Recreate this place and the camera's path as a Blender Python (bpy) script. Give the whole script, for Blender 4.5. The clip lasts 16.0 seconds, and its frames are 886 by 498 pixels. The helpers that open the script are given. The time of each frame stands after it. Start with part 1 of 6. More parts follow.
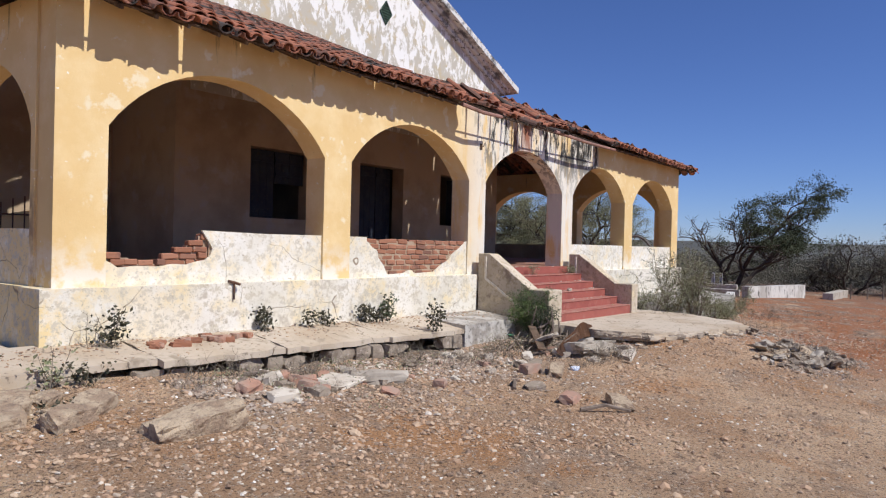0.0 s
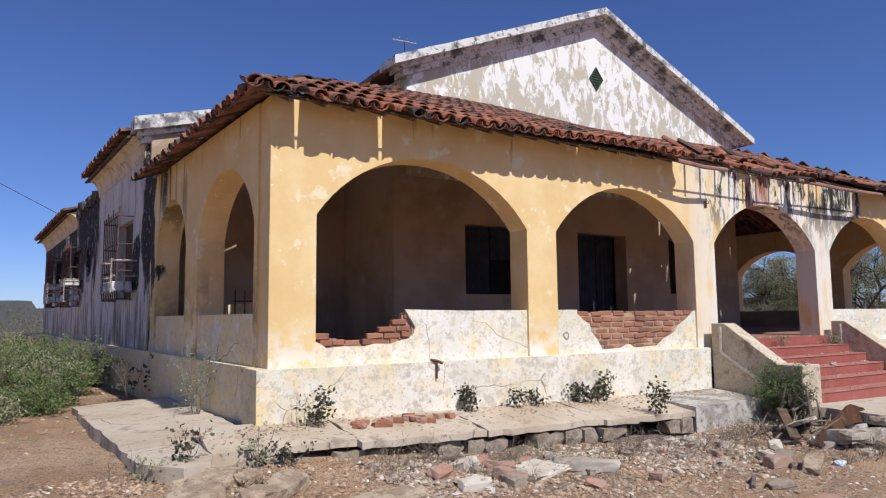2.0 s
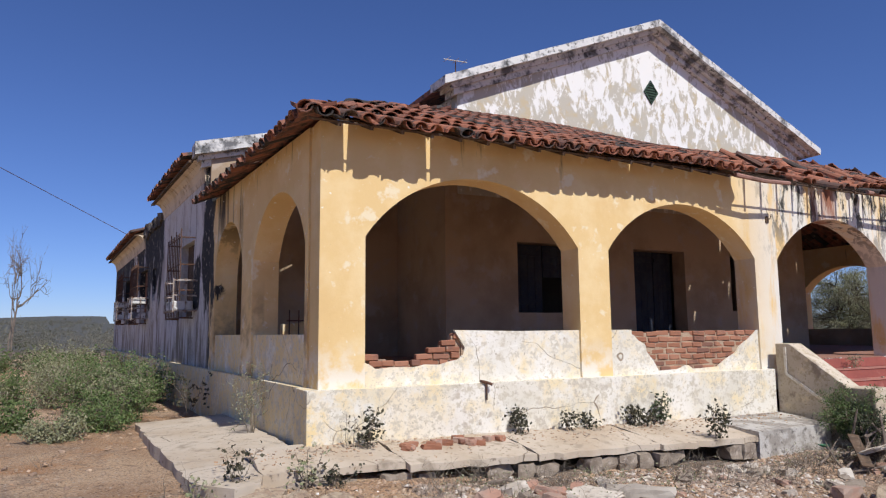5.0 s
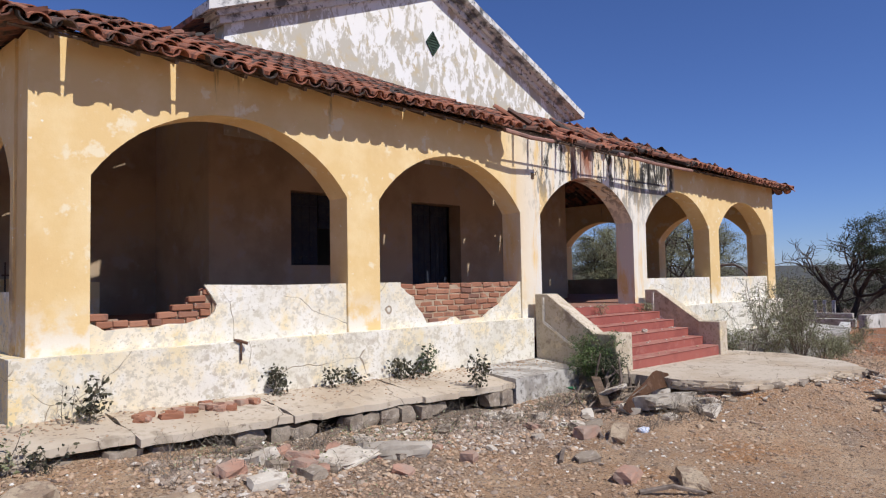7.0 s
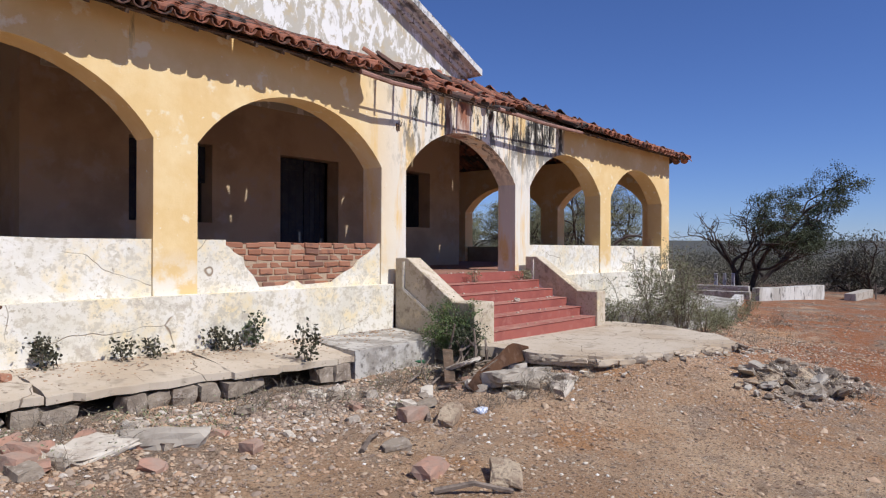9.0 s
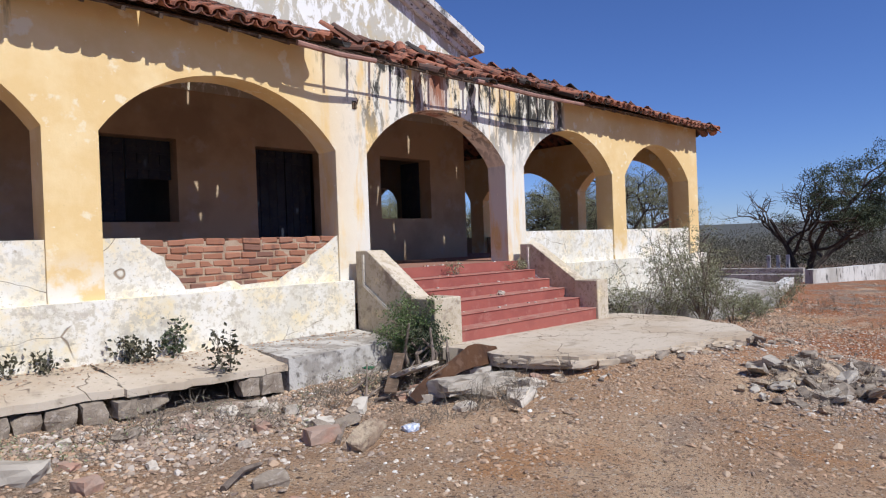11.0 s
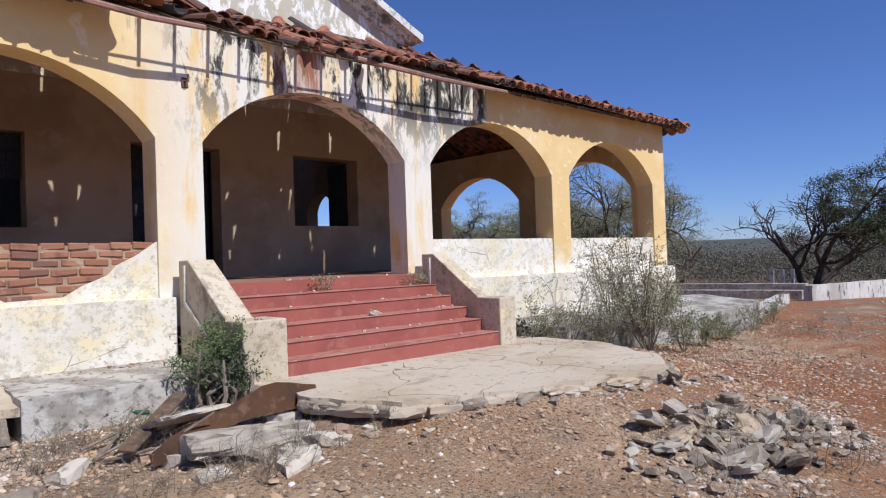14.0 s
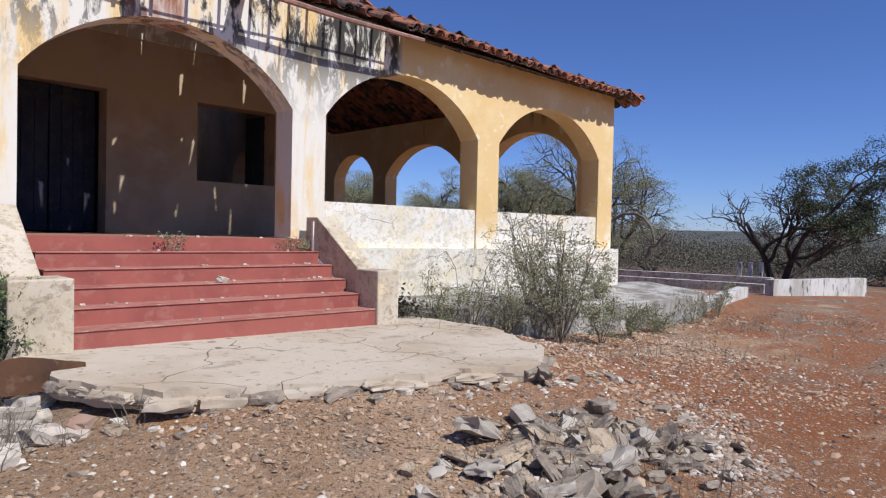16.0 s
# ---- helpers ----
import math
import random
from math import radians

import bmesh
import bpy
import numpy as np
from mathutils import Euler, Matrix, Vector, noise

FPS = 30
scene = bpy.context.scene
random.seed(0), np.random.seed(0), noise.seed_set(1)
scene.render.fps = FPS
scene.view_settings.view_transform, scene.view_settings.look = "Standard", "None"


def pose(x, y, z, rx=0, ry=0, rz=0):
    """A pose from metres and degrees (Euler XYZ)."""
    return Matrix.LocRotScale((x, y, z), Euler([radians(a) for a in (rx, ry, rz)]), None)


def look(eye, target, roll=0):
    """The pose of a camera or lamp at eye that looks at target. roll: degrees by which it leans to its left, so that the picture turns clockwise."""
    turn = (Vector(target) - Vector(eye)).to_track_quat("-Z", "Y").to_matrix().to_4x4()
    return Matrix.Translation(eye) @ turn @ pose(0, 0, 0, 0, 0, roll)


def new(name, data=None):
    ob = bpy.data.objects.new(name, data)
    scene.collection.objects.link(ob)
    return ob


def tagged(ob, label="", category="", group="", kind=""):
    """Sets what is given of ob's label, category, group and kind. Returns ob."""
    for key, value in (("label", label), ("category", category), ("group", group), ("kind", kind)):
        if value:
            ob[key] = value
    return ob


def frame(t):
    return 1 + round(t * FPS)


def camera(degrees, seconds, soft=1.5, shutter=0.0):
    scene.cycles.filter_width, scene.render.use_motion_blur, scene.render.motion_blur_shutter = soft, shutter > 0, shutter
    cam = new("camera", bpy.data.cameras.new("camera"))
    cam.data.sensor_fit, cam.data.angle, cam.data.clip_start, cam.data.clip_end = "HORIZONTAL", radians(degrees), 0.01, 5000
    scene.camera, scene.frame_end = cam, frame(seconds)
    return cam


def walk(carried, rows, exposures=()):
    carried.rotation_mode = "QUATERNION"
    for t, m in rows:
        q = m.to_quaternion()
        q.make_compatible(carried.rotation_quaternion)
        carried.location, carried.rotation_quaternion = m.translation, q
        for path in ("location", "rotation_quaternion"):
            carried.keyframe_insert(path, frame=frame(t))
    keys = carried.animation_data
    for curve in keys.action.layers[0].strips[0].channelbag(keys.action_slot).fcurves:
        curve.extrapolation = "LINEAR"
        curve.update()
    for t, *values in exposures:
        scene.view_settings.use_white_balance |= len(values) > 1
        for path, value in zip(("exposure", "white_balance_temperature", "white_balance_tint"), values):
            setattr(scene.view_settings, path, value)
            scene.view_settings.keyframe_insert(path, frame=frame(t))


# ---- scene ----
cam = camera(66.3, 16.0, soft=1.2)
PATH = [
    (0, (-2.754, -6.967, 1.048), (-1.188, -5.723, 1.033), 1.4),
    (0.5, (-2.41, -7.001, 1.018), (-1.008, -5.575, 1.042), 0.7),
    (1, (-2.197, -6.901, 1.023), (-0.95, -5.339, 1.116), 1.5),
    (1.5, (-2.131, -6.915, 1.043), (-1.008, -5.266, 1.177), -0.1),
    (2, (-2.117, -6.951, 1.053), (-1.081, -5.252, 1.25), -0.6),
    (2.5, (-2.106, -6.958, 1.059), (-1.143, -5.22, 1.288), -0.5),
    (2.7, (-2.1, -6.927, 1.057), (-1.212, -5.154, 1.317), -0.2),
    (3, (-2.092, -6.88, 1.055), (-1.333, -5.048, 1.315), 0.1),
    (3.2, (-2.097, -6.89, 1.052), (-1.429, -5.024, 1.318), 0.5),
    (5.3, (-1.994, -6.988, 1.131), (-1.0, -5.267, 1.354), -0.6),
    (5.5, (-1.972, -6.98, 1.139), (-0.891, -5.307, 1.318), -0.2),
    (6, (-1.864, -6.905, 1.126), (-0.646, -5.324, 1.25), 0.0),
    (6.5, (-1.681, -6.788, 1.136), (-0.351, -5.302, 1.292), 0.6),
    (7, (-1.465, -6.747, 1.12), (-0.081, -5.307, 1.216), -1.1),
    (7.5, (-1.196, -6.786, 1.1), (0.197, -5.356, 1.227), -1.4),
    (8, (-0.767, -6.754, 1.038), (0.665, -5.36, 1.114), -1.6),
    (8.5, (-0.388, -6.768, 1.046), (1.102, -5.433, 1.054), -0.8),
    (9, (0.003, -6.808, 1.031), (1.529, -5.515, 1.03), 0.2),
    (9.5, (0.409, -6.735, 1.018), (1.951, -5.464, 1.112), 1.0),
    (9.7, (0.557, -6.75, 0.991), (2.081, -5.456, 1.049), -0.3),
    (11.8, (2.247, -7.063, 0.897), (3.643, -5.631, 0.889), -2.0),
    (12, (2.406, -7.074, 0.871), (3.817, -5.656, 0.851), -2.3),
    (12.5, (2.865, -7.047, 0.853), (4.379, -5.74, 0.841), -1.3),
    (13, (3.283, -7.097, 0.838), (4.704, -5.689, 0.868), -0.5),
    (13.5, (3.7, -7.054, 0.805), (5.121, -5.646, 0.818), -1.1),
    (14, (4.09, -7.035, 0.826), (5.457, -5.575, 0.855), -2.0),
    (14.5, (4.487, -7.082, 0.826), (5.796, -5.571, 0.816), -2.1),
    (15, (4.908, -7.022, 0.782), (6.24, -5.53, 0.773), 1.1),
    (15.5, (5.316, -7.03, 0.758), (6.702, -5.589, 0.714), -0.8),
    (16, (5.718, -7.066, 0.729), (7.108, -5.628, 0.686), 1.3),
]
# the picture turns a little cooler and lighter towards the steps
walk(cam, [(t, look(eye, target, roll)) for t, eye, target, roll in PATH],
     [(0, 0.0, 6500, 10), (8.0, -0.04, 6450, 10), (12.0, 0.05, 6200, 9), (16.0, 0.05, 6250, 10)])

# ---- light ----
SUN_AZ, SUN_EL = 176.0, 50.0      # compass-like: 180 is straight in front of the facade (-y), 90 is +x
sd = Vector((math.sin(radians(SUN_AZ)) * math.cos(radians(SUN_EL)),
             math.cos(radians(SUN_AZ)) * math.cos(radians(SUN_EL)), math.sin(radians(SUN_EL))))
sun_data = bpy.data.lights.new("sun", "SUN")
sun_data.energy, sun_data.angle, sun_data.color = 4.65, radians(0.55), (1.0, 0.972, 0.94)
sun_ob = new("sun", sun_data)
sun_ob.matrix_world = look(sd * 60, (0, 0, 0))
world = bpy.data.worlds.new("world")
scene.world = world
world.use_nodes = True
wn = world.node_tree.nodes
sky = wn.new("ShaderNodeTexSky")
sky.sky_type, sky.sun_disc = "NISHITA", False
sky.sun_elevation, sky.sun_rotation = radians(SUN_EL), radians(SUN_AZ)
sky.altitude, sky.air_density, sky.dust_density, sky.ozone_density = 1200, 1.0, 0.1, 6.0
tint = wn.new("ShaderNodeMix")
tint.data_type, tint.blend_type = "RGBA", "MULTIPLY"
tint.inputs["Factor"].default_value = 1.0
tint.inputs["B"].default_value = (0.80, 0.88, 1.25, 1)
world.node_tree.links.new(sky.outputs[0], tint.inputs["A"])
world.node_tree.links.new(tint.outputs["Result"], wn["Background"].inputs[0])
wn["Background"].inputs[1].default_value = 0.085


# ---- mesh helpers ----
def obj_from(name, bm, material, smooth=False):
    me = bpy.data.meshes.new(name)
    bm.normal_update()
    bm.to_mesh(me)
    bm.free()
    if material:
        me.materials.append(material)
    if smooth:
        me.shade_smooth()
    return new(name, me)


def part(name, bm, material, parent, label="", smooth=False):
    ob = obj_from(name, bm, material, smooth)
    ob.parent = parent
    if label:
        tagged(ob, label)
    return ob


def thing(name, label, category, group="", kind="", at=(0, 0, 0)):
    ob = new(name)
    ob.empty_display_size = 0.1
    ob.location = at
    return tagged(ob, label, category, group, kind)


def structure(name, bm, material, label, category):
    return tagged(obj_from(name, bm, material), label, category, "", "structure")


def box(bm, x0, x1, y0, y1, z0, z1, m=None):
    vs = [bm.verts.new((x, y, z)) for z in (z0, z1) for y in (y0, y1) for x in (x0, x1)]
    for f in ((0, 2, 3, 1), (4, 5, 7, 6), (0, 1, 5, 4), (2, 6, 7, 3), (0, 4, 6, 2), (1, 3, 7, 5)):
        bm.faces.new([vs[i] for i in f])
    if m is not None:
        bmesh.ops.transform(bm, matrix=m, verts=vs)
    return vs


def bevel_all(bm, w, seg=1):
    bmesh.ops.bevel(bm, geom=list(bm.edges), offset=w, segments=seg, affect="EDGES", profile=0.5)


def rough_up(bm, amount, scale=3.0, seed=0.0):
    for v in bm.verts:
        v.co += noise.noise_vector(v.co * scale + Vector((seed, seed * 1.7, 0))) * amount


def chunk(bm, size, m, seed, cuts=1, amount=0.16):
    """A broken lump of masonry: a box, cut and dented."""
    r = random.Random(seed)
    part_bm = bmesh.new()
    sx, sy, sz = size
    box(part_bm, -sx / 2, sx / 2, -sy / 2, sy / 2, -sz / 2, sz / 2)
    bmesh.ops.subdivide_edges(part_bm, edges=list(part_bm.edges), cuts=cuts, use_grid_fill=True)
    low = min(size)
    fine = 0.06 * low if cuts > 1 else 0.0
    for v in part_bm.verts:
        d = noise.noise_vector(v.co * (1.3 / low) + Vector((seed * 3.1, seed * 1.3, seed * 0.7)))
        v.co += Vector((d.x * sx, d.y * sy, d.z * sz)) * amount
        v.co += noise.noise_vector(v.co * (2.2 / low) + Vector((seed, 0, 0))) * fine
        corner = (abs(v.co.x) / sx + abs(v.co.y) / sy + abs(v.co.z) / sz)
        if corner > 1.15:
            v.co *= r.uniform(0.78, 0.98)
    part_bm.transform(m)
    me = bpy.data.meshes.new("tmp")
    part_bm.to_mesh(me)
    part_bm.free()
    bm.from_mesh(me)
    bpy.data.meshes.remove(me)


def slab_poly(bm, pts, depth, axis="y", at=0.0):
    """A plate with the outline pts; axis y: points (x, z) with its face at y=at and its body towards +y; axis z: points (x, y), top at z=at."""
    def put(p, d):
        return (p[0], at + d, p[1]) if axis == "y" else (p[0], p[1], at - d)
    a = [bm.verts.new(put(p, 0)) for p in pts]
    b = [bm.verts.new(put(p, depth)) for p in pts]
    bm.faces.new(a)
    bm.faces.new(b[::-1])
    n = len(pts)
    for i in range(n):
        bm.faces.new((a[i], b[i], b[(i + 1) % n], a[(i + 1) % n]))
    bmesh.ops.recalc_face_normals(bm, faces=bm.faces)


def extrude_cells(bm, cells, depth, m):
    """Cells: quads of (u, z) that share edges; the solid stands on u, z and goes depth along +y, then through m."""
    front, back, edges = {}, {}, {}
    def vert(store, p, y):
        k = (round(p[0], 4), round(p[1], 4))
        if k not in store:
            store[k] = bm.verts.new(m @ Vector((p[0], y, p[1])))
        return store[k]
    for c in cells:
        f = [vert(front, p, 0) for p in c]
        b = [vert(back, p, depth) for p in c]
        bm.faces.new(f)
        bm.faces.new(b[::-1])
        ks = [(round(p[0], 4), round(p[1], 4)) for p in c]
        for i in range(len(c)):
            e = (ks[i], ks[(i + 1) % len(c)])
            key = tuple(sorted(e))
            edges[key] = None if key in edges else e
    for e in edges.values():
        if e:
            bm.faces.new((front[e[0]], back[e[0]], back[e[1]], front[e[1]]))
    bmesh.ops.recalc_face_normals(bm, faces=bm.faces)


def arch_line(a, b, spring, apex, n=22):
    """Points of a slightly pointed-shouldered segmental arch from (a, spring) over the apex to (b, spring)."""
    w, h = (b - a) / 2, apex - spring
    rad = (w * w + h * h) / (2 * h)
    cz, half = apex - rad, math.asin(min(1, w / rad))
    return [((a + b) / 2 + rad * math.sin(half * (2 * i / n - 1)), cz + rad * math.cos(half * (2 * i / n - 1))) for i in range(n + 1)]


def arcade(bm, u0, u1, holes, z0, z1, depth, m, step=0.5):
    """A wall with arched openings (a, b, sill, spring, apex); below the sill the wall is left out too when sill is None."""
    cells, u = [], u0
    def column(a, b, lo, hi):
        n = max(1, round((hi - lo) / step))
        for i in range(n):
            p, q = lo + (hi - lo) * i / n, lo + (hi - lo) * (i + 1) / n
            cells.append([(a, p), (b, p), (b, q), (a, q)])
    for a, b, spring, apex in holes:
        cells.append([(u, z0), (a, z0), (a, spring), (u, spring)])
        cells.append([(u, spring), (a, spring), (a, z1), (u, z1)])
        line = arch_line(a, b, spring, apex)
        for p, q in zip(line, line[1:]):
            cells.append([p, q, (q[0], z1), (p[0], z1)])
        u = b
    cells.append([(u, z0), (u1, z0), (u1, holes[-1][2]), (u, holes[-1][2])])
    cells.append([(u, holes[-1][2]), (u1, holes[-1][2]), (u1, z1), (u, z1)])
    extrude_cells(bm, cells, depth, m)


def rect_wall(bm, u0, u1, z0, z1, holes, depth, m):
    """A wall with rectangular openings (a, b, lo, hi)."""
    us = sorted({u0, u1, *(h[0] for h in holes), *(h[1] for h in holes)})
    zs = sorted({z0, z1, *(h[2] for h in holes), *(h[3] for h in holes)})
    cells = []
    for a, b in zip(us, us[1:]):
        for c, d in zip(zs, zs[1:]):
            mu, mz = (a + b) / 2, (c + d) / 2
            if not any(h[0] < mu < h[1] and h[2] < mz < h[3] for h in holes):
                cells.append([(a, c), (b, c), (b, d), (a, d)])
    extrude_cells(bm, cells, depth, m)


def tube(bm, pts, r0, r1, sides=5):
    """A tapered tube along points."""
    pts = [Vector(p) for p in pts]
    rings = []
    for i, p in enumerate(pts):
        d = (pts[min(i + 1, len(pts) - 1)] - pts[max(i - 1, 0)]).normalized()
        side = d.cross(Vector((0.31, 0.2, 0.93))).normalized()
        up = side.cross(d)
        r = r0 + (r1 - r0) * i / (len(pts) - 1)
        rings.append([bm.verts.new(p + (side * math.cos(2 * math.pi * k / sides) + up * math.sin(2 * math.pi * k / sides)) * r) for k in range(sides)])
    for a, b in zip(rings, rings[1:]):
        for k in range(sides):
            bm.faces.new((a[k], a[(k + 1) % sides], b[(k + 1) % sides], b[k]))
    bm.faces.new(rings[0][::-1])
    bm.faces.new(rings[-1])


# ---- materials ----
class Paint:
    """A small builder for procedural materials; coordinates are in metres of the world."""
    def __init__(self, name, color, rough=0.9):
        self.m = bpy.data.materials.new(name)
        self.m.use_nodes = True
        self.nt = self.m.node_tree
        self.b = self.nt.nodes["Principled BSDF"]
        self.b.inputs["Roughness"].default_value = rough
        self.b.inputs["Specular IOR Level"].default_value = 0.25
        self.pos = self.nt.nodes.new("ShaderNodeNewGeometry").outputs["Position"]
        self.col = self.nt.nodes.new("ShaderNodeRGB").outputs[0]
        self.col.default_value = (*color, 1)
        self.normal = None

    def link(self, a, b):
        self.nt.links.new(a, b)

    def noise(self, scale, detail=5.0, rough=0.6, stretch=(1, 1, 1), shift=(0, 0, 0), distort=0.0):
        mp = self.nt.nodes.new("ShaderNodeMapping")
        mp.inputs["Scale"].default_value, mp.inputs["Location"].default_value = stretch, shift
        self.link(self.pos, mp.inputs[0])
        n = self.nt.nodes.new("ShaderNodeTexNoise")
        n.inputs["Scale"].default_value, n.inputs["Detail"].default_value, n.inputs["Roughness"].default_value = scale, detail, rough
        n.inputs["Distortion"].default_value = distort
        self.link(mp.outputs[0], n.inputs["Vector"])
        return n.outputs["Fac"]

    def cracks(self, scale, width, distort=0.25):
        add = self.nt.nodes.new("ShaderNodeVectorMath")
        add.operation = "MULTIPLY_ADD"
        n = self.nt.nodes.new("ShaderNodeTexNoise")
        n.inputs["Scale"].default_value = scale * 2.2
        self.link(self.pos, n.inputs["Vector"])
        self.link(n.outputs["Color"], add.inputs[0])
        add.inputs[1].default_value = (distort,) * 3
        self.link(self.pos, add.inputs[2])
        v = self.nt.nodes.new("ShaderNodeTexVoronoi")
        v.feature = "DISTANCE_TO_EDGE"
        v.inputs["Scale"].default_value = scale
        self.link(add.outputs[0], v.inputs["Vector"])
        return self.range(v.outputs["Distance"], width, width * 0.2)

    def range(self, fac, lo, hi, to0=0.0, to1=1.0):
        r = self.nt.nodes.new("ShaderNodeMapRange")
        for k, v in zip(("From Min", "From Max", "To Min", "To Max"), (lo, hi, to0, to1)):
            r.inputs[k].default_value = v
        self.link(fac, r.inputs["Value"])
        return r.outputs[0]

    def axis(self, k, lo, hi):
        s = self.nt.nodes.new("ShaderNodeSeparateXYZ")
        self.link(self.pos, s.inputs[0])
        return self.range(s.outputs[k], lo, hi)

    def math(self, op, a, b):
        n = self.nt.nodes.new("ShaderNodeMath")
        n.operation = op
        for i, v in enumerate((a, b)):
            if isinstance(v, (int, float)):
                n.inputs[i].default_value = v
            else:
                self.link(v, n.inputs[i])
        return n.outputs[0]

    def mix(self, color, fac, blend="MIX"):
        n = self.nt.nodes.new("ShaderNodeMix")
        n.data_type, n.blend_type = "RGBA", blend
        self.link(fac, n.inputs["Factor"])
        self.link(self.col, n.inputs["A"])
        if isinstance(color, tuple):
            n.inputs["B"].default_value = (*color, 1)
        else:
            self.link(color, n.inputs["B"])
        self.col = n.outputs["Result"]
        return self

    def patches(self, color, scale, lo, hi, **k):
        return self.mix(color, self.range(self.noise(scale, **k), lo, hi))

    def random(self, island=False):
        if island:
            return self.nt.nodes.new("ShaderNodeNewGeometry").outputs["Random Per Island"]
        return self.nt.nodes.new("ShaderNodeObjectInfo").outputs["Random"]

    def bump(self, fac, strength, dist=0.01):
        n = self.nt.nodes.new("ShaderNodeBump")
        n.inputs["Strength"].default_value, n.inputs["Distance"].default_value = strength, dist
        self.link(fac, n.inputs["Height"])
        if self.normal:
            self.link(self.normal, n.inputs["Normal"])
        self.normal = n.outputs[0]
        return self

    def done(self):
        self.link(self.col, self.b.inputs["Base Color"])
        if self.normal:
            self.link(self.normal, self.b.inputs["Normal"])
        return self.m


def make_yellow_wall():
    p = Paint("yellow_limewash", (0.74, 0.53, 0.25), 0.92)
    p.patches((0.80, 0.62, 0.34), 1.3, 0.48, 0.66)
    p.patches((0.68, 0.46, 0.20), 0.9, 0.52, 0.75, shift=(7, 3, 1))
    p.patches((0.80, 0.68, 0.46), 3.2, 0.60, 0.66, detail=8, shift=(2, 9, 4))
    # paint worn to white low down on the piers
    low = p.math("MULTIPLY", p.axis(2, 1.05, 0.62), p.range(p.noise(4, 8), 0.44, 0.56))
    p.mix((0.78, 0.72, 0.60), low)
    # bleached and mould-streaked where the eave has lost its tiles
    zone = p.math("MULTIPLY", p.axis(0, 6.25, 7.2), p.axis(0, 11.75, 11.55))
    streak = p.noise(2.4, 7, 0.65, stretch=(1, 1, 0.16), distort=0.3)
    p.mix((0.73, 0.69, 0.60), p.math("MULTIPLY", zone, p.range(streak, 0.38, 0.50)))
    high = p.axis(2, 2.0, 3.0)
    zone2 = p.math("MULTIPLY", p.math("MULTIPLY", p.axis(0, 6.7, 7.2), p.axis(0, 11.72, 11.6)), high)
    fine = p.noise(5.5, 9, 0.72, stretch=(1, 1, 0.35), shift=(3, 0, 2), distort=0.5)
    right = p.math("ADD", p.math("MULTIPLY", p.axis(0, 9.2, 10.4), 0.07), fine)
    p.mix((0.055, 0.052, 0.045), p.math("MULTIPLY", zone2, p.range(right, 0.50, 0.57)))
    p.mix((0.30, 0.13, 0.08), p.math("MULTIPLY", p.math("MULTIPLY", p.axis(0, 8.0, 8.2), p.axis(0, 9.0, 8.8)), p.math("MULTIPLY", high, p.range(streak, 0.46, 0.6))))
    # fine drips from the eave elsewhere
    p.mix((0.20, 0.15, 0.09), p.math("MULTIPLY", p.axis(2, 2.9, 3.3), p.range(p.noise(3.1, 6, 0.7, stretch=(1, 1, 0.12), shift=(4, 4, 4)), 0.62, 0.70)))
    # the shaded side: black drips under the eave, damp grime over the sills
    side = p.axis(0, -0.005, -0.03)
    drip = p.noise(2.6, 5, 0.6, stretch=(1, 1, 0.10), shift=(6, 2, 1), distort=0.2)
    p.mix((0.07, 0.055, 0.04), p.math("MULTIPLY", p.math("MULTIPLY", side, p.axis(2, 2.2, 3.1)), p.range(p.math("ADD", drip, p.math("MULTIPLY", p.axis(1, 2.0, 5.2), 0.12)), 0.60, 0.68)))
    p.mix((0.34, 0.23, 0.13), p.math("MULTIPLY", p.math("MULTIPLY", side, p.axis(2, 1.9, 1.2)), p.range(p.noise(2.0, 7, 0.65, shift=(3, 8, 1)), 0.44, 0.60)))
    p.mix((0.05, 0.046, 0.042), p.math("MULTIPLY", side, p.range(p.math("ADD", p.noise(2.2, 8, 0.7, stretch=(1, 1, 0.4)), p.math("MULTIPLY", p.axis(1, 4.9, 5.4), 0.25)), 0.66, 0.70)))
    # hairline scuffs, chips and pale worn spots
    p.patches((0.84, 0.78, 0.64), 14, 0.66, 0.70, detail=6, shift=(4, 1, 8))
    p.patches((0.52, 0.38, 0.20), 22, 0.68, 0.73, detail=5, shift=(9, 3, 3))
    p.bump(p.noise(60, 4), 0.25, 0.004).bump(p.noise(5, 6), 0.35, 0.015)
    return p.done()


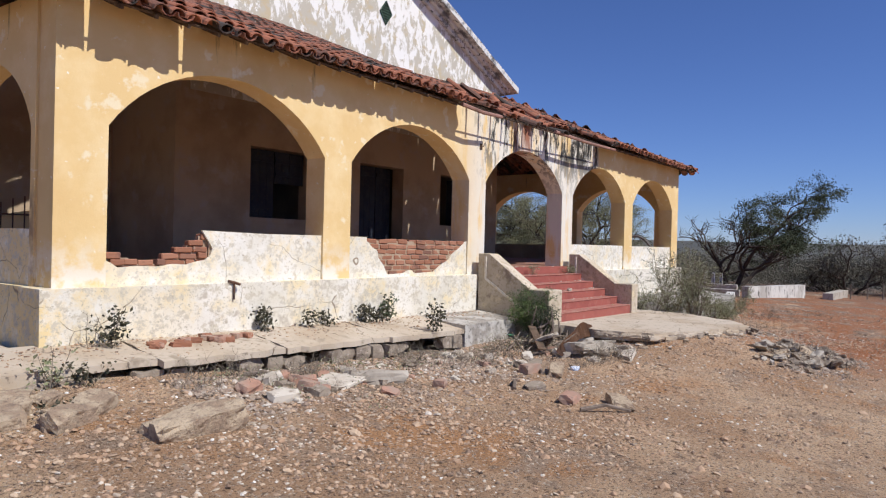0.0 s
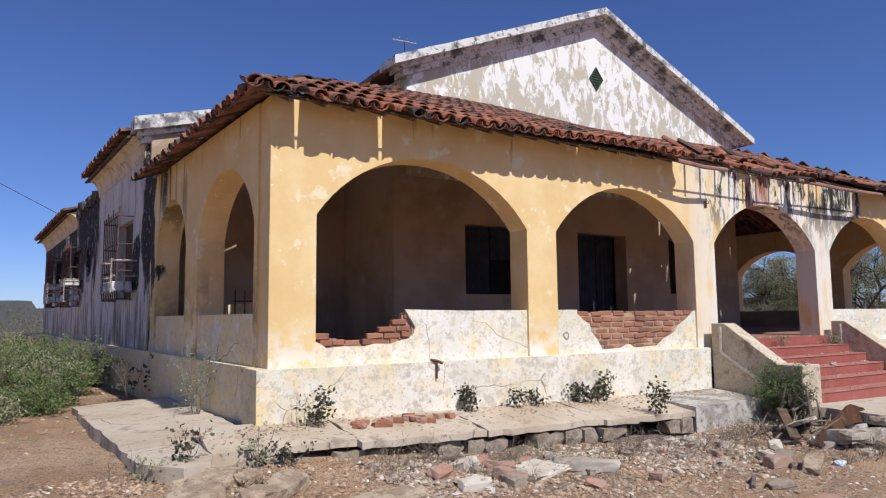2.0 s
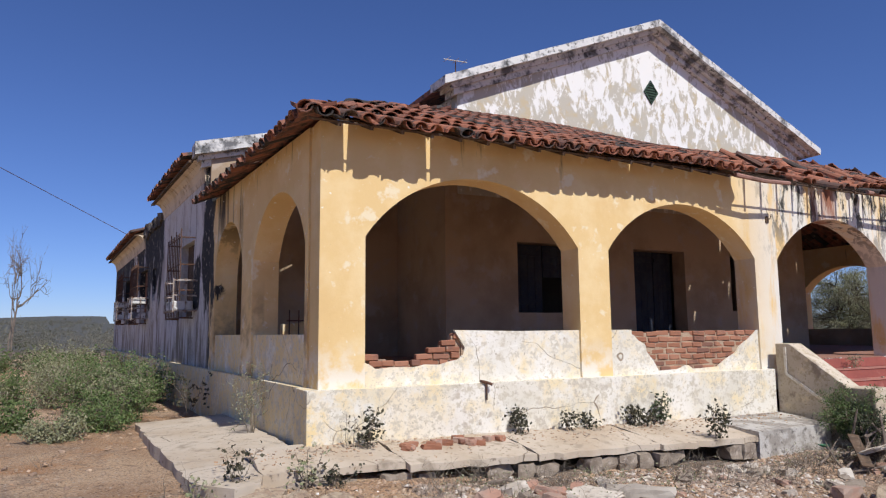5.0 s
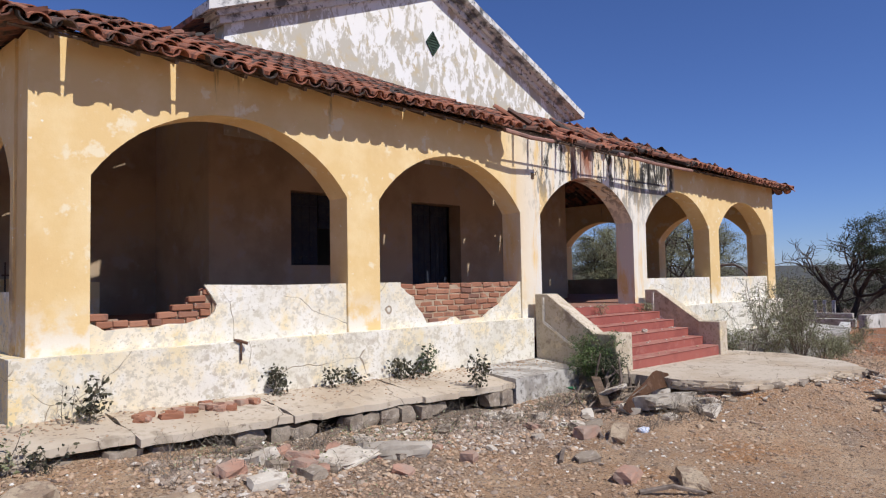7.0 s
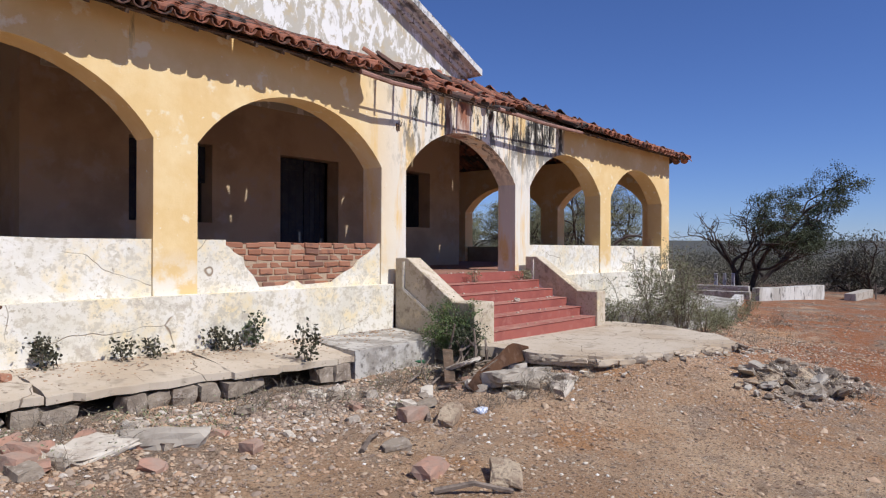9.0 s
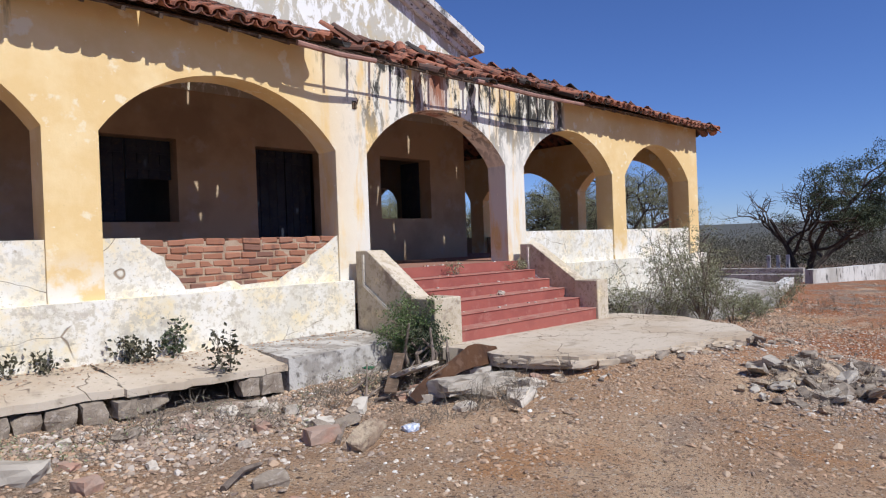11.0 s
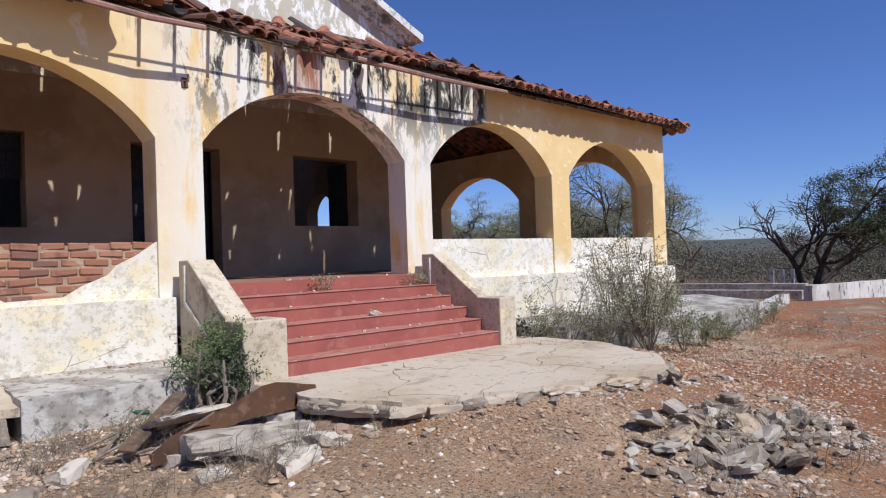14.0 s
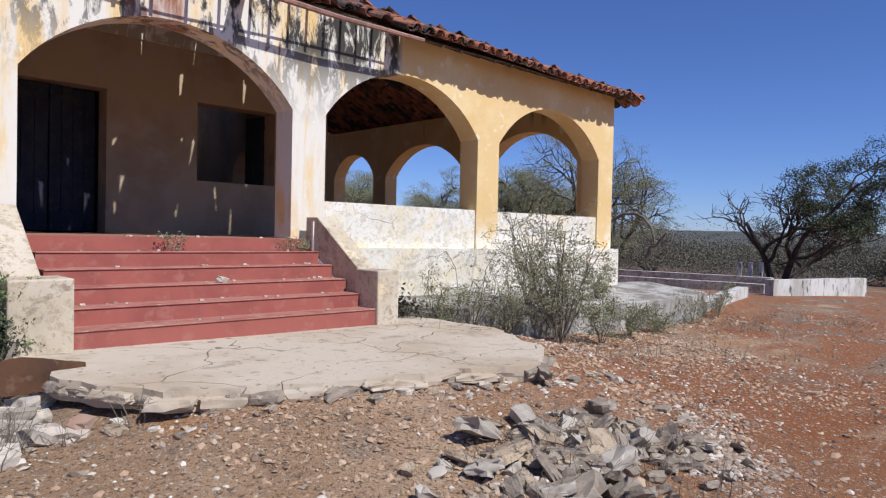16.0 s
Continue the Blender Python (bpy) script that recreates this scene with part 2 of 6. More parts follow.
def make_white_plaster(name, base, grey, amount, yellow=0.0, crack=True, seed=0.0):
    p = Paint(name, base, 0.93)
    p.patches((base[0] * 0.86, base[1] * 0.84, base[2] * 0.78), 1.1, 0.45, 0.62, shift=(seed, 2, 5))
    if yellow:
        p.patches((0.76, 0.63, 0.38), 1.9, 0.58 - yellow * 0.12, 0.72 - yellow * 0.1, detail=9, rough=0.72, shift=(seed + 3, 1, 7))
        p.mix((0.74, 0.58, 0.30), p.math("MULTIPLY", p.axis(0, 1.6, -0.2), p.range(p.noise(3.0, 8, 0.7, shift=(2, 2, seed)), 0.38, 0.52)))
    p.patches(grey, 4.5, 0.62 - amount * 0.12, 0.70 - amount * 0.12, detail=9, rough=0.7, shift=(1, seed, 2))
    p.patches((base[0] * 0.74, base[1] * 0.70, base[2] * 0.62), 11, 0.52, 0.60, detail=8, rough=0.7, shift=(8, seed, 3))
    p.patches((0.40, 0.34, 0.26), 16, 0.64, 0.72, detail=6, shift=(5, seed, 6))
    p.patches((base[0] * 0.62, base[1] * 0.58, base[2] * 0.50), 28, 0.58, 0.63, detail=6, rough=0.7, shift=(2, seed, 9))
    if crack:
        c = p.math("MULTIPLY", p.cracks(0.8, 0.0035, 0.28), p.range(p.noise(1.2), 0.46, 0.52))
        p.mix((0.30, 0.23, 0.16), c)
        p.bump(p.math("SUBTRACT", 1.0, c), 0.6, 0.01)
    p.bump(p.noise(45, 5), 0.3, 0.005).bump(p.range(p.noise(4.5, 9, 0.7, shift=(1, seed, 2)), 0.62 - amount * 0.12, 0.70 - amount * 0.12), 0.4, 0.008)
    return p.done()


def make_gable_wall():
    p = Paint("weathered_white_gable", (0.80, 0.79, 0.75), 0.93)
    st = p.noise(4.2, 9, 0.72, stretch=(1, 1, 0.5), distort=0.5)
    low = p.axis(2, 7.6, 5.0)
    worn = p.range(p.math("ADD", st, p.math("MULTIPLY", low, 0.13)), 0.56, 0.61)
    p.mix((0.50, 0.465, 0.385), worn)
    p.mix((0.52, 0.44, 0.30), p.math("MULTIPLY", worn, p.range(p.noise(3.1, 6, shift=(5, 5, 5)), 0.5, 0.62)))
    p.bump(worn, 0.3, 0.01).bump(p.noise(40), 0.3, 0.005)
    return p.done()


def make_simple(name, base, alt, scale, lo=0.45, hi=0.62, rough=0.9, bump=0.4, dist=0.01, bscale=None, alt2=None, stretch=(1, 1, 1)):
    p = Paint(name, base, rough)
    p.patches(alt, scale, lo, hi, stretch=stretch)
    if alt2:
        p.patches(alt2, scale * 3.7, 0.55, 0.66, shift=(3, 7, 1), detail=7, stretch=stretch)
    p.bump(p.noise(bscale or scale * 9, 5, stretch=stretch), bump, dist).bump(p.noise(scale * 2, 4), bump * 0.6, dist * 2)
    return p.done()


def make_varied(name, base, alt, dark, island=False, rough=0.88, mould=0.5):
    """Clay pieces that differ from one to the next."""
    p = Paint(name, base, rough)
    r = p.random(island)
    p.mix(alt, p.range(r, 0.25, 0.75))
    p.mix(dark, p.range(r, 0.80, 0.88))
    p.patches(dark, 6, 0.60 - mould * 0.1, 0.70 - mould * 0.06, detail=7)
    p.patches((0.40, 0.36, 0.29), 9, 0.66, 0.72, shift=(4, 1, 2))
    p.bump(p.noise(70, 4), 0.3, 0.004).bump(p.noise(12, 4), 0.3, 0.01)
    return p.done()


def make_ground():
    p = Paint("dry_red_earth", (0.43, 0.268, 0.155), 0.96)
    p.patches((0.58, 0.40, 0.25), 0.42, 0.46, 0.58, detail=7)
    p.patches((0.46, 0.245, 0.115), 0.6, 0.52, 0.62, detail=7, shift=(4, 1, 7))
    # grey litter bed under the broken apron
    bed = p.math("MULTIPLY", p.math("MULTIPLY", p.axis(1, -3.0, -1.9), p.axis(0, 0.6, 1.5)), p.axis(0, 7.6, 6.8))
    p.mix((0.25, 0.20, 0.155), p.math("MULTIPLY", bed, p.range(p.noise(1.6, 8, 0.65, shift=(8, 2, 2)), 0.38, 0.52)))
    p.patches((0.37, 0.26, 0.175), 1.8, 0.54, 0.64, detail=8, shift=(8, 2, 2))
    p.patches((0.31, 0.205, 0.13), 6.0, 0.58, 0.66, detail=8, shift=(1, 6, 2))
    # rust-red soil towards the far end of the yard
    rust = p.axis(0, 8.0, 11.5)
    p.mix((0.33, 0.118, 0.042), p.math("MULTIPLY", rust, p.range(p.noise(0.45, 7, shift=(3, 3, 3), stretch=(0.6, 1.4, 1)), 0.36, 0.47)))
    p.mix((0.24, 0.175, 0.125), p.math("MULTIPLY", p.axis(0, 11, 17), p.range(p.noise(0.7, 8, 0.65, shift=(1, 8, 3)), 0.54, 0.62)))
    p.patches((0.56, 0.46, 0.35), 34, 0.58, 0.62, detail=5, shift=(5, 5, 1))
    p.patches((0.17, 0.11, 0.07), 40, 0.55, 0.61, detail=5, shift=(2, 4, 9))
    p.patches((0.14, 0.09, 0.06), 110, 0.60, 0.66, detail=3, shift=(6, 4, 2))
    # far off the earth turns scrub-grey, with distance haze put into the colour
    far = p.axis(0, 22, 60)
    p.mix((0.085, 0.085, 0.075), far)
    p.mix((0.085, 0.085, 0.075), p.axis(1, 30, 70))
    p.bump(p.noise(90, 6, 0.75), 0.9, 0.02).bump(p.noise(11, 8, 0.7), 0.7, 0.05)
    return p.done()


def make_side_wall():
    p = Paint("stained_white_side_plaster", (0.60, 0.585, 0.57), 0.93)
    p.patches((0.50, 0.44, 0.36), 0.8, 0.50, 0.66)
    st = p.noise(1.9, 9, 0.7, stretch=(1, 1, 0.30), distort=0.8)
    p.mix((0.36, 0.33, 0.31), p.range(st, 0.50, 0.60))
    # dirt streaks rising from the plinth
    low = p.math("MULTIPLY", p.axis(2, 1.9, 0.7), 0.12)
    p.mix((0.22, 0.185, 0.15), p.range(p.math("ADD", p.noise(3.4, 8, 0.7, stretch=(1, 1, 0.14), shift=(1, 3, 2), distort=0.3), low), 0.57, 0.66))
    # black mould: beside the arcade, round the first window, and all over the roofless stretch
    blotch = p.noise(1.1, 9, 0.72, stretch=(1, 1, 0.5), shift=(2, 5, 1), distort=0.6)
    band = p.math("MULTIPLY", p.axis(1, 6.35, 5.85), p.axis(2, 0.9, 2.4))
    sill = p.math("MULTIPLY", p.math("MULTIPLY", p.axis(1, 6.1, 6.4), p.axis(1, 7.4, 6.9)), p.math("MULTIPLY", p.axis(2, 1.5, 1.7), p.axis(2, 2.7, 2.35)))
    bare = p.math("MULTIPLY", p.axis(1, 10.7, 11.0), p.axis(2, 1.1, 2.6))
    zone = p.math("MAXIMUM", p.math("MAXIMUM", p.math("MULTIPLY", band, 0.34), p.math("MULTIPLY", sill, 0.26)), p.math("MULTIPLY", bare, 0.22))
    p.mix((0.035, 0.034, 0.034), p.range(p.math("ADD", blotch, zone), 0.62, 0.68))
    p.patches((0.42, 0.36, 0.28), 9, 0.60, 0.68, detail=6)
    p.bump(p.noise(40, 5), 0.3, 0.005).bump(p.noise(4, 5), 0.3, 0.012)
    return p.done()


def make_slab_top():
    p = Paint("dusty_concrete_paving", (0.53, 0.45, 0.35), 0.92)
    p.patches((0.45, 0.36, 0.26), 1.0, 0.45, 0.62)
    p.patches((0.33, 0.27, 0.20), 3.5, 0.56, 0.68, detail=8, shift=(3, 7, 1))
    p.patches((0.24, 0.19, 0.14), 16, 0.60, 0.68, detail=5, shift=(1, 7, 3))
    c = p.math("MULTIPLY", p.cracks(0.75, 0.0045, 0.7), p.range(p.noise(0.9, shift=(9, 1, 1)), 0.44, 0.50))
    p.mix((0.22, 0.17, 0.125), c)
    p.bump(p.math("SUBTRACT", 1.0, c), 0.8, 0.012).bump(p.noise(30, 6), 0.4, 0.008).bump(p.noise(4, 5), 0.4, 0.02)
    return p.done()


YELLOW = make_yellow_wall()
PLINTH = make_white_plaster("worn_white_plinth_plaster", (0.77, 0.73, 0.64), (0.52, 0.46, 0.37), 0.5, 0.6)
PARAPET = make_white_plaster("worn_white_parapet_plaster", (0.80, 0.77, 0.70), (0.50, 0.45, 0.36), 0.15, 0.85, seed=4.0)
SIDEWALL = make_side_wall()
STAIRWALL = make_white_plaster("dirty_cream_stair_plaster", (0.58, 0.50, 0.39), (0.31, 0.245, 0.185), 0.6, 0.12, crack=False, seed=2.0)
GABLE = make_gable_wall()
CORNICE = make_simple("weathered_white_cornice", (0.66, 0.65, 0.62), (0.16, 0.16, 0.16), 3.0, 0.50, 0.62, alt2=(0.07, 0.07, 0.065))
# brownish ochre for surfaces inside the porch, its shade partly put into the colour
INSIDE = make_simple("shade_toned_ochre_plaster", (0.47, 0.355, 0.235), (0.36, 0.265, 0.175), 0.8, alt2=(0.45, 0.36, 0.27))
CONCRETE = make_simple("old_grey_concrete", (0.46, 0.41, 0.34), (0.36, 0.31, 0.25), 1.4, alt2=(0.22, 0.19, 0.15), bump=0.5)
SLABTOP = make_slab_top()
REDSTEP = make_simple("red_oxide_cement", (0.34, 0.105, 0.08), (0.28, 0.086, 0.068), 2.0, rough=0.78, alt2=(0.355, 0.135, 0.105), bump=0.15)
REDTOP = make_simple("dusty_red_cement_tread", (0.38, 0.17, 0.13), (0.31, 0.11, 0.085), 3.0, rough=0.85, alt2=(0.42, 0.26, 0.20), bump=0.2)
FLOORRED = make_simple("dusty_porch_floor_cement", (0.33, 0.17, 0.12), (0.27, 0.15, 0.11), 1.4, rough=0.85)
TILE = make_varied("clay_roof_tile", (0.37, 0.145, 0.085), (0.27, 0.115, 0.072), (0.075, 0.06, 0.052), mould=0.9)
TILEREST = make_varied("clay_roof_tile_field", (0.33, 0.135, 0.085), (0.21, 0.10, 0.07), (0.06, 0.052, 0.046), island=True, mould=1.3)
BRICK = make_varied("old_red_brick", (0.29, 0.128, 0.076), (0.37, 0.178, 0.110), (0.20, 0.10, 0.07), mould=0.4)
MORTAR = make_simple("crumbling_mortar", (0.42, 0.31, 0.215), (0.33, 0.225, 0.15), 6.0, bump=0.8)
WOOD = make_simple("weathered_dark_wood", (0.13, 0.085, 0.055), (0.07, 0.05, 0.035), 5.0, alt2=(0.20, 0.15, 0.11), stretch=(1, 1, 1))
REDWOOD = make_simple("faded_red_brown_wood", (0.22, 0.10, 0.055), (0.14, 0.07, 0.045), 5.0, alt2=(0.28, 0.17, 0.11))
BLACKMOULD = make_simple("black_mouldy_masonry", (0.055, 0.05, 0.046), (0.12, 0.10, 0.085), 3.0, alt2=(0.22, 0.19, 0.16), bump=0.8)
COVE = make_simple("stained_cream_cove_plaster", (0.66, 0.56, 0.42), (0.52, 0.42, 0.29), 1.6, 0.46, 0.66, alt2=(0.36, 0.27, 0.18))
PALEIRON = make_simple("chipped_pale_iron_paint", (0.42, 0.38, 0.34), (0.16, 0.09, 0.06), 14.0, rough=0.7)
GREYWOOD = make_simple("grey_dead_wood", (0.24, 0.19, 0.15), (0.13, 0.10, 0.08), 9.0)
# the rooms' gloom is put into this dark tone, walls and floor alike
DARKROOM = make_simple("gloom_toned_plaster", (0.22, 0.18, 0.14), (0.16, 0.13, 0.10), 1.0)
GREENWOOD = make_simple("old_green_vent_paint", (0.05, 0.09, 0.06), (0.03, 0.05, 0.04), 8.0)
IRON = make_simple("rusty_iron", (0.13, 0.065, 0.04), (0.07, 0.045, 0.035), 12.0, rough=0.75)
STONE = make_simple("grey_rubble_stone", (0.31, 0.255, 0.195), (0.21, 0.165, 0.125), 6.0, alt2=(0.40, 0.34, 0.28), bump=0.8)
APRON = make_simple("peeling_bluish_concrete", (0.50, 0.47, 0.42), (0.31, 0.28, 0.24), 3.4, 0.44, 0.56, alt2=(0.17, 0.15, 0.13), bump=0.7)
GROUND = make_ground()

# ---- the plan ----
Z_LEDGE, Z_FLOOR, Z_SPRING, Z_APEX, Z_TOP = 0.53, 0.64, 2.17, 2.885, 3.43
X_END = 16.975
ARCHES = [(0.515, 3.41), (3.905, 6.70), (7.197, 10.02), (10.49, 13.235), (13.72, 16.50)]
WALL_T = 0.37
BACK_Y = 3.70
MAIN_X0, MAIN_X1 = 3.62, 13.02     # the tall block with the gable
INNER_X, PASSAGE_Y = 3.36, 5.90     # the corner of the rooms, and the end of the passage west of them
SKEW = pose(0, 0, 0, 0, 0, 4.1) @ Matrix.Rotation(radians(90), 4, "Z")      # the west side is not quite square


def west(u, d=0.0, z=0.0):
    """A place on the west side: u metres back from the corner, d metres in from its face."""
    return SKEW @ Vector((u, -d, z))


def far_off(x, y):
    return math.hypot(x - 8, y)


def ground_z(x, y):
    cx, cy = max(-4.0, min(x, 20.0)), max(-8.0, min(y, -0.4))
    z = -0.315 - 0.018 * cx + 0.052 * cy
    # earth banked against the steps, the landing and the corner
    for a, b, r, h in ((8.4, -2.6, 1.6, 0.385), (10.6, -2.8, 1.4, 0.40), (0.0, -0.8, 1.8, 0.12), (-4.0, 6.0, 5.0, 0.10), (9.6, -4.7, 0.8, 0.08)):
        z += h * math.exp(-((x - a) ** 2 + (y - b) ** 2) / r ** 2)
    if 6.4 < x < 11.6 and y > -3.9:
        z = min(z, -0.292 - 0.008 * (x - 7) + 0.25 * max(0.0, -3.3 - 0.12 * (x - 7.3) - y) * -0.6)
    near = max(abs(x - 6) - 18, abs(y + 2) - 14)
    if near < 0:
        z += 0.030 * noise.noise((x * 0.9, y * 0.9, 0)) + 0.022 * noise.noise((x * 3.1, y * 3.1, 2)) + 0.012 * noise.noise((x * 8, y * 8, 5))
    else:
        z += min(near, 40) * 0.012 * noise.noise((x * 0.06, y * 0.06, 1))
    if x < 0 and far_off(x, y) > 90:
        z += 9.0 * min(1.0, (far_off(x, y) - 90) / 220) * (0.7 + 0.6 * noise.noise((x * 0.01, y * 0.01, 8)))
    if x > 20:
        z -= 0.02 * min(x - 20, 60)
    far = math.hypot(x - 8, y)
    if far > 120:
        z += min(1.0, (far - 120) / 600) ** 2 * 17 * (0.8 + 0.5 * noise.noise((x * 0.0017, y * 0.0017, 3)))
    return z


def make_land():
    def steps(lo, hi, fine, ranges):
        out, v = [], lo
        while v < hi:
            out.append(v)
            v += next((s for a, b, s in ranges if a <= v < b), fine)
        return out + [hi]
    xs = [-2500, -1500, -900, -600, -400, -250, -150, -90, -60] + steps(-40, 60, 0.14, [(-40, -12, 1.0), (-12, -5, 0.3), (16, 24, 0.3), (24, 60, 1.0)]) + [80, 110, 150, 200, 280, 380, 500, 700, 950, 1500, 2500]
    ys = [-2500, -900, -300, -100, -50, -30, -20] + steps(-14, 40, 0.14, [(-14, -9, 0.4), (1, 40, 0.8)]) + [55, 80, 110, 150, 200, 280, 380, 500, 700, 950, 1500, 2500]
    bm = bmesh.new()
    grid = [[bm.verts.new((x, y, ground_z(x, y))) for x in xs] for y in ys]
    for r, s in zip(grid, grid[1:]):
        for i in range(len(xs) - 1):
            bm.faces.new((r[i], r[i + 1], s[i + 1], s[i]))
    for f in bm.faces:
        f.smooth = True
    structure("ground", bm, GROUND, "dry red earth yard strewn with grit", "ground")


make_land()


# ---- walls of the porch ----
def make_front():
    bm = bmesh.new()
    arcade(bm, 0, X_END, [(a, b, Z_SPRING, Z_APEX + (0.05 if i == 0 else 0)) for i, (a, b) in enumerate(ARCHES)], Z_LEDGE - 0.3, Z_TOP, WALL_T, Matrix())
    structure("wall_south", bm, YELLOW, "faded yellow limewashed arcade wall of the porch", "wall")
    bm = bmesh.new()
    holes = [(0.46, 2.64, Z_SPRING - 0.05, Z_APEX), (3.23, 5.02, Z_SPRING - 0.05, Z_APEX)]
    arcade(bm, WALL_T, 5.45, holes, Z_LEDGE - 0.3, Z_TOP, WALL_T, SKEW @ Matrix.Scale(-1, 4, (0, 1, 0)))
    structure("wall_west", bm, YELLOW, "shaded yellow arcade wall on the house's side", "wall")
    bm = bmesh.new()
    m = pose(X_END - WALL_T, 0, 0) @ Matrix.Rotation(radians(90), 4, "Z") @ Matrix.Scale(-1, 4, (0, 1, 0))
    arcade(bm, WALL_T, 9.2, [(0.55, 3.05, Z_SPRING, 2.86), (3.6, 6.35, Z_SPRING, 2.86), (6.85, 8.6, Z_SPRING, 2.8)], Z_LEDGE - 0.3, Z_TOP, WALL_T, m)
    structure("wall_east", bm, YELLOW, "yellow arcade wall at the porch's open end", "wall")


make_front()


def make_plinth():
    bm = bmesh.new()
    def strip(x0, x1):
        n = max(2, round((x1 - x0) / 0.25))
        cells = [[(x0 + (x1 - x0) * i / n, z), (x0 + (x1 - x0) * (i + 1) / n, z), (x0 + (x1 - x0) * (i + 1) / n, w), (x0 + (x1 - x0) * i / n, w)]
                 for i in range(n) for z, w in ((-0.9, 0.0), (0.0, 0.27), (0.27, Z_LEDGE))]
        extrude_cells(bm, cells, 0.5, pose(0, -0.128, 0))
    strip(-0.15, 6.82)
    strip(10.40, X_END + 0.08)
    for v in bm.verts:
        v.co.y += 0.012 * noise.noise(v.co * 2.2)
        v.co.z += 0.008 * noise.noise(v.co * 3.0)
    structure("plinth_south", bm, PLINTH, "cracked whitewashed plinth with flaking yellow paint", "plinth")
    bm = bmesh.new()
    rect_wall(bm, 0.373, 26.0, -0.9, Z_LEDGE - 0.003, [], 0.5, SKEW @ pose(0, 0.06, 0) @ Matrix.Scale(-1, 4, (0, 1, 0)))
    structure("plinth_west", bm, PLINTH, "stained whitewashed plinth along the side wall", "plinth")
    bm = bmesh.new()
    box(bm, X_END - 0.5, X_END + 0.078, 0.375, 9.2, -0.9, Z_LEDGE)
    structure("plinth_east", bm, PLINTH, "whitewashed plinth under the end arcade", "plinth")
    bm = bmesh.new()
    box(bm, 0.2, X_END - 0.3, 0.375, BACK_Y + 0.2, 0.2, Z_FLOOR)
    box(bm, -0.05, INNER_X, BACK_Y + 0.2, PASSAGE_Y, 0.2, Z_FLOOR)
    box(bm, 7.2, 10.017, 0.02, 0.375, 0.2, Z_FLOOR - 0.002)
    box(bm, MAIN_X1 + 0.2, X_END - 0.3, BACK_Y + 0.2, 9.2, 0.2, Z_FLOOR)
    structure("floor", bm, FLOORRED, "dusty red cement porch floor", "floor")


make_plinth()


def make_inner():
    bm = bmesh.new()
    m = pose(0, BACK_Y, 0)
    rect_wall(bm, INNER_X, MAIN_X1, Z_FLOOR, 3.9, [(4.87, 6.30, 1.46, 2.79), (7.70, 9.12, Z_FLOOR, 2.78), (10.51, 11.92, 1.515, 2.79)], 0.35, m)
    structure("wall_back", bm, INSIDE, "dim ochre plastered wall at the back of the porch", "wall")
    # the porch turns the corner into a short passage along the west arcade
    bm = bmesh.new()
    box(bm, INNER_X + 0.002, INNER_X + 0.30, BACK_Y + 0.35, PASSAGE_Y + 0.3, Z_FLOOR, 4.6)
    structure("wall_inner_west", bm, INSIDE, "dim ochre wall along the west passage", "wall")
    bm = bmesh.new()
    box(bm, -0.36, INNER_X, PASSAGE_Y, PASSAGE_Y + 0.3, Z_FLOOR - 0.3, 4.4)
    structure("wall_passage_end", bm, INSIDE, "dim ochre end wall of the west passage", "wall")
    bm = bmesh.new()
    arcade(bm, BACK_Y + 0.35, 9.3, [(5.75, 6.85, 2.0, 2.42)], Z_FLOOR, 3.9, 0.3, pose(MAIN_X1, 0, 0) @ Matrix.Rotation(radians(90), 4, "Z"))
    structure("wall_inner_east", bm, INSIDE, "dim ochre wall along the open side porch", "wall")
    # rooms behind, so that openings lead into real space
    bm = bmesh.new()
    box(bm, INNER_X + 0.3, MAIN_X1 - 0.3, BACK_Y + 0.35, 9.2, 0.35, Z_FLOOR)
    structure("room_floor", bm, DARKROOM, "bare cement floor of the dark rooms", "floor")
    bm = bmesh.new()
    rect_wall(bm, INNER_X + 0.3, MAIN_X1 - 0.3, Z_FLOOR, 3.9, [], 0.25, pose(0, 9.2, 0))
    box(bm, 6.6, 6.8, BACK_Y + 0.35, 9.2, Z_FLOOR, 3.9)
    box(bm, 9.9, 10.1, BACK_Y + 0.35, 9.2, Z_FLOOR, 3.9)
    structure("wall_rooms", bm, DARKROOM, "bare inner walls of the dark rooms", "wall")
    bm = bmesh.new()
    # unseen openings left at the back so skylight brightens the rooms
    box(bm, INNER_X + 0.3, 4.6, BACK_Y + 0.36, 9.2, 3.75, 3.85)
    box(bm, 4.6, 6.6, BACK_Y + 0.36, 6.6, 3.75, 3.85)
    box(bm, 6.6, 10.1, BACK_Y + 0.36, 7.4, 3.75, 3.85)
    box(bm, 10.1, MAIN_X1 - 0.32, BACK_Y + 0.36, 6.8, 3.75, 3.85)
    structure("ceiling", bm, WOOD, "dark boarded ceiling of the rooms, left open at the back for skylight", "ceiling")


make_inner()


NAVY = make_simple("faded_navy_door_paint", (0.022, 0.027, 0.042), (0.035, 0.04, 0.052), 4.0, rough=0.7, alt2=(0.05, 0.045, 0.045))


